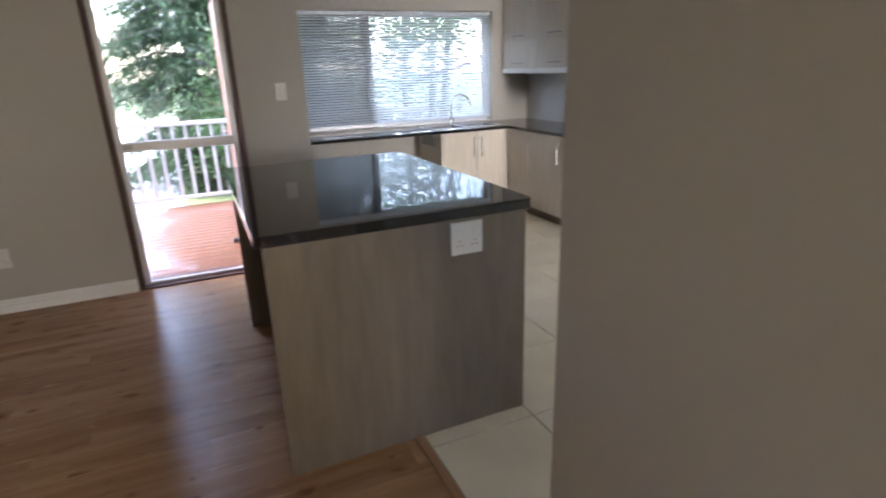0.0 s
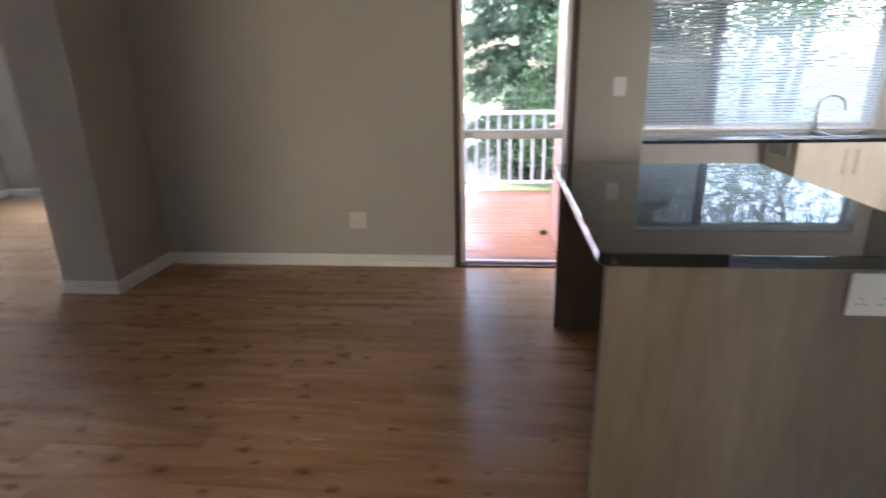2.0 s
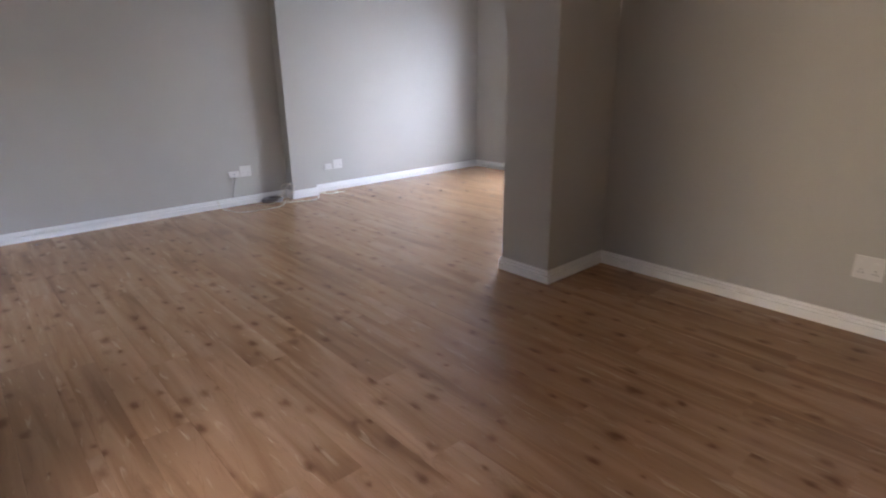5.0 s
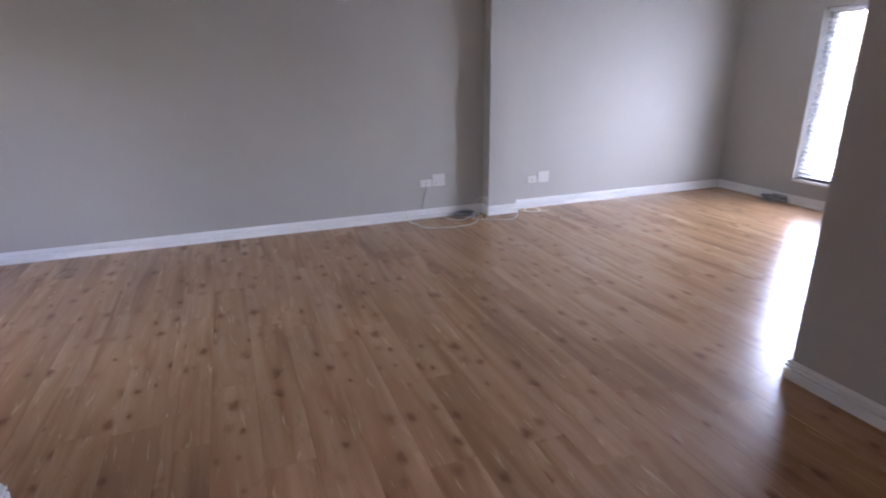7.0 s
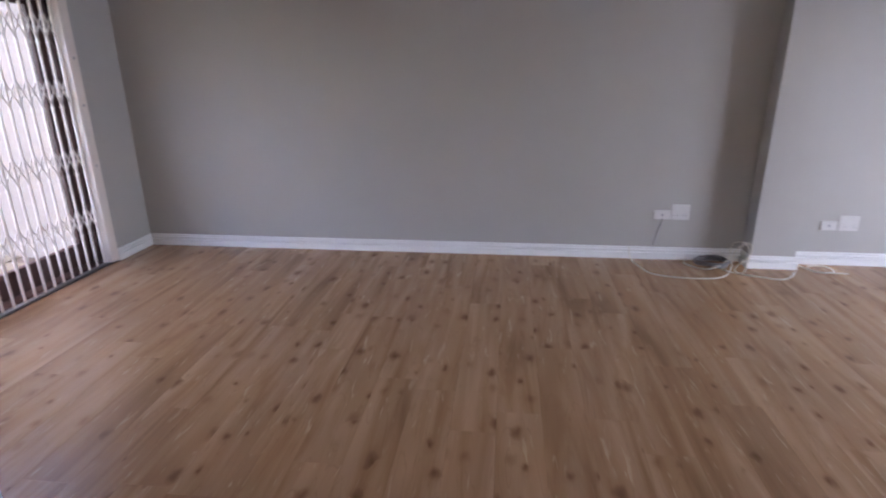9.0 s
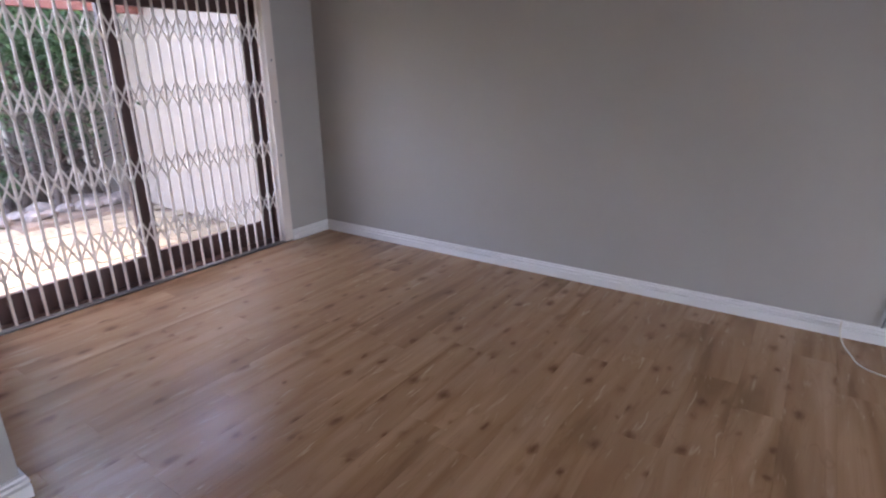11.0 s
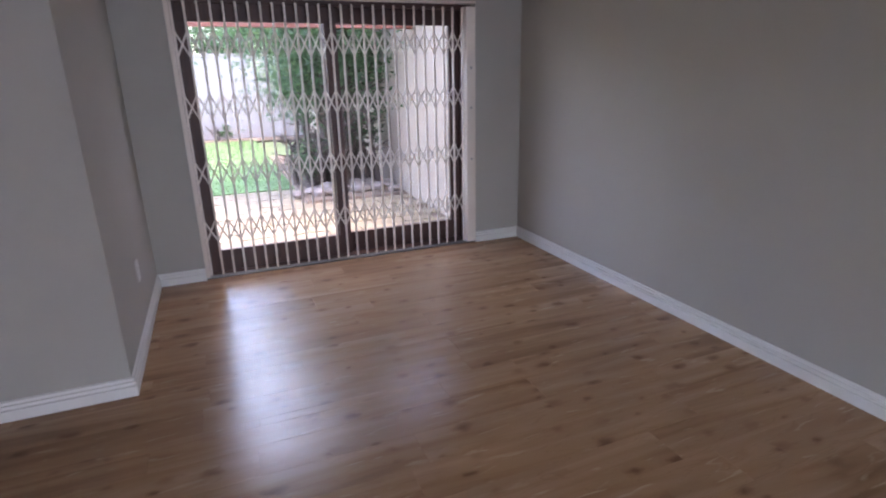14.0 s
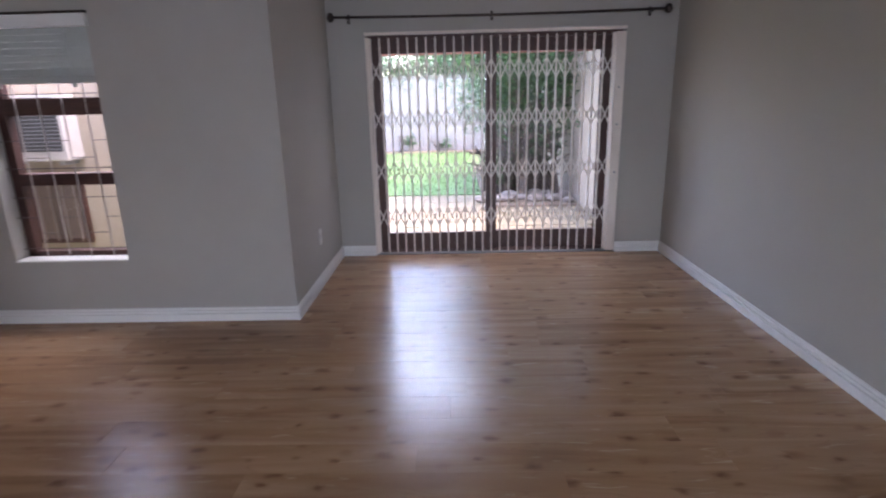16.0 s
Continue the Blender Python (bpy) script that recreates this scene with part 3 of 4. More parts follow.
def full_blind(name, x0, x1, z0, z1, y, pitch, depth, tilt, label, SLAT=SLAT):
    b = thing(name, ((x0 + x1) / 2, y, z1), label, "window blind")
    part("headrail", boxes((x0, y - 0.022, z1 - 0.035, x1, y + 0.022, z1), bevel=0.003), SLAT, b)
    bm = boxes((x0 + 0.005, -depth / 2, -0.0008, x1 - 0.005, depth / 2, 0.0008))
    bmesh.ops.transform(bm, matrix=pose(0, 0, 0, tilt), verts=bm.verts)
    me = mesh_of("slat", bm, SLAT)
    z = z1 - 0.05
    while z > z0 + 0.03:
        s = new("slat", me)
        s.parent, s.location = b, (-ORG[b].x, y - ORG[b].y, z - ORG[b].z)
        z -= pitch
    part("bottom_rail", boxes((x0 + 0.005, y - 0.013, z0 + 0.004, x1 - 0.005, y + 0.013, z0 + 0.02), bevel=0.003), SLAT, b)
    for k in (0.18, 0.82):
        x = x0 + (x1 - x0) * k
        part("ladder_cord", boxes((x - 0.0015, y - depth / 2 - 0.001, z0 + 0.01, x + 0.0015, y - depth / 2 + 0.001, z1 - 0.03)), SLAT, b)
    return b


def framed_window(name, x0, x1, z0, z1, ya, yb, mullions, material, label, sill=True):
    w = thing(name, ((x0 + x1) / 2, ya, z0), label, "window", kind="structure")
    f = 0.05
    part("frame_head", boxes((x0, ya, z1 - f, x1, yb, z1), bevel=0.003), material, w)
    part("frame_bottom", boxes((x0, ya, z0, x1, yb, z0 + f), bevel=0.003), material, w)
    part("frame_stile", boxes((x0, ya, z0 + f, x0 + f, yb, z1 - f), bevel=0.003), material, w)
    part("frame_stile", boxes((x1 - f, ya, z0 + f, x1, yb, z1 - f), bevel=0.003), material, w)
    edges = [x0 + f] + [m for m in mullions] + [x1 - f]
    for m in mullions:
        part("mullion", boxes((m - 0.035, ya - 0.004, z0 + f, m + 0.035, yb + 0.004, z1 - f), bevel=0.003), material, w)
    for a, b in zip(edges, edges[1:]):
        pane("pane", boxes((a, (ya + yb) / 2 - 0.003, z0 + f, b, (ya + yb) / 2 + 0.003, z1 - f)), w)
    return w


kitchen_window = framed_window("window_kitchen", KWX0, KWX1, KWZ0, KWZ1, KN + 0.12, KN + 0.17, [1.75], ALU, "wide aluminium sliding kitchen window")
# both windows are added, out of view, to hold the fill lamps
framed_window("window_hall_added", HWX0, HWX1, 0.44, 2.06, YB - 0.18, YB - 0.12, [], WHITE, "added unseen white framed window for the hall fill lamp")
framed_window("window_kitchen_side_added", EWX0, EWX1, 0.64, 2.16, YB - 0.18, YB - 0.12, [2.75], WHITE, "added unseen white framed window for the kitchen fill lamp")
part("fly_screen", boxes((KWX0 + 0.05, KN + 0.098, KWZ0 + 0.05, 1.735, KN + 0.101, KWZ1 - 0.05)), SCREEN, kitchen_window, "dark fine fly screen over one sash")
part("screen_rail", boxes((KWX0 + 0.05, KN + 0.088, 1.06, 1.735, KN + 0.104, 1.085), bevel=0.002), BARS, kitchen_window)
# the mullion's backlit darkness is put into this strip's colour
part("screen_stile", boxes((1.712, KN + 0.086, KWZ0 + 0.05, 1.79, KN + 0.112, KWZ1 - 0.05), bevel=0.002), BARS, kitchen_window, "meeting stile coloured dark for its backlit look")
full_blind("kitchen_blind", KWX0 + 0.01, KWX1 - 0.01, KWZ0 + 0.03, KWZ1 - 0.005, KN + 0.05, 0.0255, 0.025, 44, "silvery aluminium venetian blind, lowered with tilted slats", SLATG)
framed_window("window_lounge", W2X0, W2X1, W2Z0, W2Z1, YN2 + 0.12, YN2 + 0.18, [-5.23], WHITE, "tall white framed lounge window")
full_blind("lounge_blind", W2X0 + 0.012, W2X1 - 0.012, W2Z0 + 0.012, W2Z1 - 0.005, YN2 + 0.06, 0.044, 0.05, 18, "white wooden venetian blind, lowered with open slats")
structure("window_sill", boxes((W2X0, YN2 - 0.012, W2Z0 - 0.03, W2X1, YN2 + 0.12, W2Z0), bevel=0.004), WHITE, "white painted window sill in the lounge", "window sill")


def deck_door():
    d = thing("door_deck", (0, YN + 0.11, 0), "dark stained timber back door, open outwards to the deck", "door", kind="structure")
    y0, y1 = YN - 0.008, YN + 0.10
    part("frame_jamb", boxes((DX0, y0, 0, DX0 + 0.035, y1, DZ), bevel=0.004), BROWN, d)
    part("frame_jamb", boxes((DX1 - 0.035, y0, 0, DX1, y1, DZ), bevel=0.004), BROWN, d)
    part("frame_head", boxes((DX0 + 0.035, y0, DZ - 0.035, DX1 - 0.035, y1, DZ), bevel=0.004), BROWNX, d)
    part("frame_sill", boxes((DX0 + 0.035, y0 - 0.002, -0.012, DX1 - 0.035, y1 + 0.10, 0.016), bevel=0.004), BROWNX, d)
    hx = DX1 - 0.038
    leaf = part("door_leaf", boxes((hx - 0.02, y1 + 0.002, 0.02, hx + 0.022, y1 + 0.80, DZ - 0.04), bevel=0.003), REDBEAM, d, "red-brown varnished door leaf")
    part("leaf_panel", boxes((hx - 0.026, y1 + 0.12, 0.18, hx - 0.018, y1 + 0.68, 0.85), (hx - 0.026, y1 + 0.12, 1.05, hx - 0.018, y1 + 0.68, 1.85), bevel=0.004), REDBEAM, leaf)
    bm = bmesh.new()
    cyl(bm, (hx - 0.02, y1 + 0.73, 1.02), (hx - 0.07, y1 + 0.73, 1.02), 0.009)
    cyl(bm, (hx - 0.065, y1 + 0.74, 1.02), (hx - 0.065, y1 + 0.62, 1.02), 0.008)
    part("door_handle", bm, STEEL, leaf, "steel lever handle")


deck_door()


def screen_gate():
    g = thing("screen_gate", (-0.08, YN + 0.06, 0), "grey aluminium security gate with a broad lock rail", "security gate")
    y0, y1 = YN + 0.04, YN + 0.075
    a, b = DX0 + 0.037, DX1 - 0.04
    part("gate_stile", boxes((a, y0, 0.018, a + 0.038, y1, DZ - 0.037), bevel=0.004), ALU, g)
    part("gate_stile", boxes((b - 0.04, y0, 0.018, b, y1, DZ - 0.037), bevel=0.004), ALU, g)
    part("lock_rail", boxes((a + 0.038, y0 - 0.004, 0.995, b - 0.04, y1 + 0.004, 1.062), bevel=0.005), ALU, g)
    part("bottom_rail", boxes((a + 0.038, y0, 0.018, b - 0.04, y1, 0.04), bevel=0.004), ALU, g)
    part("top_rail", boxes((a + 0.038, y0, DZ - 0.075, b - 0.04, y1, DZ - 0.037), bevel=0.004), ALU, g)
    part("lock", boxes((a + 0.045, y0 - 0.012, 1.012, a + 0.10, y0 - 0.004, 1.046), bevel=0.002), STEEL, g)


screen_gate()

# ---- fittings ----
def outlet(at, rz, w, h, kind, label):
    """A wall plate built facing -y, turned by rz."""
    o = new({"socket": "power_outlet", "switch": "light_switch"}.get(kind, "wall_plate"))
    o.location = at
    o.rotation_euler = (0, 0, radians(rz))
    ORG[o] = Vector((0, 0, 0))
    tagged(o, label, {"socket": "power outlet", "switch": "light switch"}.get(kind, "wall plate"))
    bm = bmesh.new()
    box(bm, -w / 2, -0.009, -h / 2, w / 2, 0.0, h / 2, bevel=0.003, segs=2)
    part("face_plate", bm, PLASTIC, o)
    if kind == "socket":
        for cx in (-w * 0.24, w * 0.24):
            part("rocker", boxes((cx - 0.010, -0.013, h * 0.16, cx + 0.010, -0.008, h * 0.16 + 0.016), bevel=0.002), PLASTIC, o)
            # the holes' inner shade is drawn as dark discs on the plate
            for dx, dz in ((0, -0.004), (-0.010, -0.022), (0.010, -0.022)):
                bm = bmesh.new()
                cyl(bm, (cx + dx, -0.0095, dz - h * 0.05), (cx + dx, -0.004, dz - h * 0.05), 0.0034, 10)
                part("pin_hole", bm, SLOT, o, "dark disc for a shaded pin hole")
    elif kind == "switch":
        for dz in (-0.016, 0.016):
            part("rocker", boxes((-0.011, -0.0135, dz - 0.012, 0.011, -0.008, dz + 0.012), bevel=0.002), PLASTIC, o)
    elif kind == "aerial":
        bm = bmesh.new()
        cyl(bm, (0, -0.014, 0), (0, -0.008, 0), 0.008, 12)
        part("aerial_jack", bm, STEEL, o)
    return o


outlet((-1.299, YN, 0.378), 0, 0.136, 0.130, "socket", "white double power outlet low on the dining wall")
outlet((0.637, YN, 1.352), 0, 0.082, 0.125, "switch", "white two-gang light switch beside the deck door")
outlet((0.908, 1.828, 0.851), 0, 0.136, 0.132, "socket", "white double power outlet on the island end panel")
outlet((XW, 3.165, 0.375), 90, 0.13, 0.118, "socket", "white power outlet above the skirting")
outlet((XW, 3.033, 0.352), 90, 0.12, 0.07, "aerial", "small white aerial wall plate")
outlet((XC, 4.344, 0.320), 90, 0.13, 0.112, "socket", "white power outlet on the lounge wall")
outlet((XC, 4.21, 0.301), 90, 0.11, 0.07, "aerial", "small white aerial wall plate")
outlet((XE, -0.35, 0.395), -90, 0.085, 0.122, "switch", "white wall plate in the recess")

# cables at the pier
def moved(keys):
    return [(x + 0.03, y - 0.115, z) for x, y, z in keys]


c = thing("loose_cable", (-6.67, 3.385, 0), "loose off-white cable curling over the floor by the pier", "cable")
part("cable", tube(smooth_path(moved([(-6.815, 2.925, 0.098), (-6.79, 2.925, 0.05), (-6.74, 2.94, 0.012), (-6.62, 2.97, 0.008), (-6.46, 3.05, 0.008), (-6.41, 3.34, 0.008), (-6.50, 3.55, 0.012), (-6.62, 3.62, 0.13), (-6.66, 3.72, 0.20), (-6.60, 3.73, 0.14), (-6.56, 3.62, 0.02), (-6.47, 3.78, 0.008), (-6.45, 3.92, 0.008), (-6.60, 4.05, 0.008)])), 0.0038), CABLE, c)
part("cable", tube(smooth_path(moved([(-6.83, 3.35, 0.02), (-6.70, 3.32, 0.012), (-6.60, 3.45, 0.012), (-6.68, 3.60, 0.05), (-6.76, 3.66, 0.16), (-6.68, 3.72, 0.185), (-6.58, 3.71, 0.11), (-6.54, 3.66, 0.008), (-6.62, 3.55, 0.008)])), 0.0036), CABLE, c)
# grey lead; its dark tone also carries the shade it hangs in
c = thing("aerial_flylead", (XW, 3.02, 0.2), "short grey cable dropping from the aerial plate", "cable")
part("cable", tube(smooth_path([(XW + 0.008, 3.032, 0.325), (XW + 0.022, 3.026, 0.29), (XW + 0.012, 3.008, 0.22), (XW + 0.016, 2.99, 0.14), (XW + 0.012, 2.985, 0.097)]), 0.0045), CABLEG, c)
c = thing("cable_coil", (-6.70, 3.40, 0), "dark grey coil of cable against the skirting", "cable")
part("coil", tube([(-6.70 + (0.085 + 0.012 * math.sin(3 * a)) * math.cos(a), 3.40 + (0.12 + 0.01 * math.cos(2.3 * a)) * math.sin(a), 0.008 + 0.0017 * a) for a in [i * 0.25 for i in range(92)]], 0.005), CABLEG, c)
c = thing("aerial_lead", (-6.67, 4.185, 0), "short off-white cable lying by the lounge skirting", "cable")
part("cable", tube(smooth_path(moved([(XC + 0.01, 4.13, 0.01), (-6.66, 4.16, 0.012), (-6.60, 4.24, 0.01), (-6.64, 4.33, 0.008), (-6.71, 4.30, 0.02), (-6.70, 4.18, 0.02), (-6.62, 4.20, 0.008), (-6.60, 4.40, 0.008)])), 0.004), CABLE, c)
c = thing("cable_bundle", (-5.93, 6.73, 0), "grey coil of cable on the lounge floor", "cable")
part("coil", tube([(-5.93 + (0.13 + 0.02 * math.sin(2.6 * a)) * math.cos(a), 6.73 + (0.085 + 0.015 * math.cos(1.7 * a)) * math.sin(a), 0.01 + 0.0022 * a) for a in [i * 0.25 for i in range(110)]], 0.006), CABLEG, c)

# ---- kitchen ----
def rounded_slab(x0, y0, x1, y1, z0, z1, r, bev):
    """A worktop with rounded corners and eased edges."""
    bm = bmesh.new()
    vs = []
    for cx, cy, a0 in ((x1 - r, y1 - r, 0), (x0 + r, y1 - r, 90), (x0 + r, y0 + r, 180), (x1 - r, y0 + r, 270)):
        for k in range(6):
            a = radians(a0 + 18 * k)
            vs.append(bm.verts.new((cx + r * math.cos(a), cy + r * math.sin(a), z0)))
    f = bm.faces.new(vs)
    up = bmesh.ops.extrude_face_region(bm, geom=[f])
    bmesh.ops.translate(bm, verts=[v for v in up["geom"] if isinstance(v, bmesh.types.BMVert)], vec=(0, 0, z1 - z0))
    bmesh.ops.recalc_face_normals(bm, faces=bm.faces)
    es = [e for e in bm.edges if abs(e.verts[0].co.z - e.verts[1].co.z) < 1e-6]
    bmesh.ops.bevel(bm, geom=es, offset=bev, segments=3, affect="EDGES", profile=0.5)
    return bm


def bar_handle(parent, p, q, out):
    """A slim steel bar handle between p and q, standing off by out."""
    p, q, out = Vector(p), Vector(q), Vector(out)
    bm = bmesh.new()
    d = (q - p).normalized() * 0.02
    cyl(bm, p + out - d, q + out + d, 0.0055, 10)
    cyl(bm, p, p + out, 0.004, 8)
    cyl(bm, q, q + out, 0.004, 8)
    return part("handle", bm, STEEL, parent, "slim brushed steel bar handle")


def island():
    i = thing("kitchen_island", (0.67, 2.6, 0), "taupe wood-effect breakfast island with a knee recess", "kitchen island")
    part("end_panel", boxes((0.148, 1.828, 0.0, 1.182, 1.86, 0.939), bevel=0.0015), ENDP, i, "taupe wood-effect end panel")
    part("rear_panel", boxes((0.148, 3.274, 0.0, 1.182, 3.306, 0.939), bevel=0.0015), ENDP, i)
    part("knee_panel", boxes((0.445, 1.86, 0.0, 0.465, 3.274, 0.939)), ENDP, i)
    part("carcass", boxes((0.465, 1.86, 0.10, 1.165, 3.274, 0.93)), CAB, i)
    part("kick_board", boxes((1.10, 1.86, 0.0, 1.12, 3.274, 0.10)), ENDP, i)
    ys = [1.86 + k * (3.274 - 1.86) / 3 for k in range(4)]
    for a, b in zip(ys, ys[1:]):
        d = part("door", boxes((1.167, a + 0.002, 0.105, 1.186, b - 0.002, 0.925), bevel=0.002), CAB, i)
        bar_handle(d, (1.186, b - 0.05, 0.68), (1.186, b - 0.05, 0.84), (0.03, 0, 0))


island()
single("island_worktop", rounded_slab(0.12, 1.786, 1.192, 3.325, 0.940, 0.982, 0.035, 0.0035), GRANITE, "polished black granite island worktop with rounded corners", "worktop", at=(0.66, 2.6, 0.940))

CF = 0.888      # kitchen worktop height


def base_unit(name, x0, y0, x1, y1, front, label, fronts):
    """A base cabinet; front 'y' faces -y, front 'x' faces -x. fronts: list of (from, to, low, high, handle)."""
    c = thing(name, ((x0 + x1) / 2, (y0 + y1) / 2, 0), label, "base cabinet", "kitchen base cabinets")
    top = CF - 0.032
    if front == "y":
        part("carcass", boxes((x0, y0 + 0.022, 0.10, x1, y1, top)), CAB, c)
        part("kick_board", boxes((x0, y0 + 0.07, 0, x1, y0 + 0.086, 0.10)), ENDP, c)
    else:
        part("carcass", boxes((x0 + 0.022, y0, 0.10, x1, y1, top)), CAB, c)
        part("kick_board", boxes((x0 + 0.07, y0, 0, x0 + 0.086, y1, 0.10)), ENDP, c)
    for a, b, zl, zh, hd in fronts:
        g = 0.002
        if front == "y":
            d = part("door", boxes((a + g, y0, zl + g, b - g, y0 + 0.02, zh - g), bevel=0.002), CAB, c)
            if hd:
                hx = a + 0.045 if hd == "a" else b - 0.045
                bar_handle(d, (hx, y0, zh - 0.24), (hx, y0, zh - 0.07), (0, -0.03, 0))
        else:
            d = part("drawer_front" if hd == "d" else "door", boxes((x0, a + g, zl + g, x0 + 0.02, b - g, zh - g), bevel=0.002), CAB, c)
            if hd == "d":
                m = (a + b) / 2
                bar_handle(d, (x0, m - 0.10, (zl + zh) / 2), (x0, m + 0.10, (zl + zh) / 2), (-0.03, 0, 0))
            elif hd:
                hy = a + 0.045 if hd == "a" else b - 0.045
                bar_handle(d, (x0, hy, zh - 0.24), (x0, hy, zh - 0.07), (-0.03, 0, 0))
    return c


NF, EF = 5.03, 3.02
t0 = CF - 0.032
base_unit("sink_cabinet", 2.262, NF, EF, KN, "y", "pale ash two-door sink cabinet under the window", [(2.262, 2.645, 0.10, t0, "b"), (2.645, EF, 0.10, t0, "a")])
base_unit("corner_cabinet", EF, 4.66, KE, 5.59, "x", "pale ash corner base cabinet", [(4.66, 5.02, 0.10, t0, "")])
base_unit("door_cabinet", EF, 4.09, KE, 4.66, "x", "pale ash base cabinet with one door", [(4.09, 4.66, 0.10, t0, "a")])
dz = [0.10, 0.29, 0.49, 0.69, t0]
base_unit("drawer_cabinet", EF, 3.526, KE, 4.09, "x", "pale ash cabinet with four drawers", [(3.526, 4.09, a, b, "d") for a, b in zip(dz, dz[1:])])
base_unit("end_cabinet", EF, 2.35, KE, 2.92, "x", "pale ash base cabinet beyond the oven", [(2.35, 2.92, 0.10, t0, "b")])
c = thing("appliance_gap_panel", (2.238, 5.36, 0), "pale ash side panel of the open appliance space", "cabinet panel")
part("panel", boxes((2.24, NF, 0, 2.261, KN, t0), bevel=0.001), CAB, c)
c = thing("appliance_gap_panel", (0.845, 5.36, 0), "pale ash side panel of the open appliance space", "cabinet panel")
part("panel", boxes((KW + 0.002, NF, 0, KW + 0.022, KN, t0), bevel=0.001), CAB, c)
bm = bmesh.new()
cyl(bm, (1.38, KN, 0.62), (1.38, KN - 0.05, 0.62), 0.016, 12)
cyl(bm, (1.38, KN - 0.04, 0.62), (1.38, KN - 0.04, 0.66), 0.010, 10)
single("water_tap_stub", bm, STEEL, "small steel appliance tap on the wall under the worktop", "tap", at=(1.38, KN - 0.02, 0.62))

w = thing("kitchen_worktop", (2.4, 5.3, t0), "polished black granite kitchen worktop round the corner", "worktop")
SX0, SX1, SY0, SY1 = 2.20, 2.98, 5.13, 5.50
bm = boxes((KW, NF - 0.025, t0 + 0.002, SX0, KN, CF), (SX0, NF - 0.025, t0 + 0.002, SX1, SY0, CF), (SX0, SY1, t0 + 0.002, SX1, KN, CF), (SX1, NF - 0.025, t0 + 0.002, KE, KN, CF))
part("back_run", bm, GRANITE, w)
part("side_run", boxes((EF - 0.025, 3.526, t0 + 0.002, KE, NF - 0.025, CF)), GRANITE, w)
part("far_run", boxes((EF - 0.025, 2.35, t0 + 0.002, KE, 2.92, CF)), GRANITE, w)


def sink():
    s = thing("double_sink", (2.59, 5.35, CF), "stainless steel double bowl sink", "sink")
    part("rim", boxes((SX0 - 0.015, SY0 - 0.015, CF, SX1 + 0.015, SY0 + 0.02, CF + 0.004), (SX0 - 0.015, SY1 - 0.02, CF, SX1 + 0.015, SY1 + 0.015, CF + 0.004), (SX0 - 0.015, SY0 + 0.02, CF, SX0 + 0.02, SY1 - 0.02, CF + 0.004), (SX1 - 0.02, SY0 + 0.02, CF, SX1 + 0.015, SY1 - 0.02, CF + 0.004), (2.575, SY0 + 0.02, CF, 2.605, SY1 - 0.02, CF + 0.004)), STEEL, s)
    for a, b in ((SX0 + 0.02, 2.575), (2.605, SX1 - 0.02)):
        bm = boxes((a - 0.001, SY0 + 0.019, CF - 0.17, b + 0.001, SY1 - 0.019, CF + 0.001))
        top = [f for f in bm.faces if f.normal.z > 0.9]
        bmesh.ops.delete(bm, geom=top, context="FACES")
        part("bowl", bm, STEEL, s)


sink()
f = thing("kitchen_tap", (2.60, 5.545, CF), "tall chrome gooseneck kitchen tap", "tap")
bm = bmesh.new()
cyl(bm, (2.60, 5.545, CF), (2.60, 5.545, CF + 0.07), 0.024, 18)
part("tap_body", bm, CHROME, f)
ux, uy = 0.82, -0.57
part("spout", tube([(2.60, 5.545, CF + 0.06 + 0.15 * k / 6) for k in range(7)] + [(2.60 + ux * 0.10 * (1 - math.cos(a)), 5.545 + uy * 0.10 * (1 - math.cos(a)), CF + 0.21 + 0.10 * math.sin(a)) for a in [math.pi * k / 14 for k in range(1, 15)]] + [(2.60 + ux * 0.2, 5.545 + uy * 0.2, CF + 0.17)], 0.011, 12), CHROME, f)
bm = bmesh.new()
cyl(bm, (2.60, 5.545, CF + 0.05), (2.665, 5.52, CF + 0.075), 0.007, 10)
part("lever", bm, CHROME, f)


def oven():
    o = thing("built_in_oven", (3.33, 3.25, 0), "black glass and steel built-in oven", "oven")
    a, b = 2.922, 3.524
    part("housing", boxes((EF + 0.022, a, 0.10, KE, b, t0)), SLOT, o)
    part("control_panel", boxes((EF - 0.006, a + 0.003, 0.74, EF + 0.02, b - 0.003, t0 - 0.002), bevel=0.003), BLACKGLASS, o, "black control panel")
    part("oven_door", boxes((EF - 0.008, a + 0.003, 0.24, EF + 0.02, b - 0.003, 0.735), bevel=0.003), BLACKGLASS, o, "black glass oven door")
    part("lower_panel", boxes((EF - 0.004, a + 0.003, 0.10, EF + 0.02, b - 0.003, 0.235), bevel=0.003), SLOT, o)
    bar_handle(o, (EF - 0.008, a + 0.08, 0.70), (EF - 0.008, b - 0.08, 0.70), (-0.04, 0, 0))
    for k in range(5):
        y = a + 0.08 + k * 0.11
        bm = bmesh.new()
        cyl(bm, (EF - 0.006, y, 0.80), (EF - 0.036, y, 0.80), 0.024, 18)
        part("knob", bm, WHITE, o, "round white knob")
    part("kick_board", boxes((EF + 0.07, a, 0, EF + 0.086, b, 0.10)), ENDP, o)
    part("hob", boxes((EF - 0.02, a, t0 + 0.002, KE, b, CF), bevel=0.003), BLACKGLASS, o, "black glass hob")


oven()


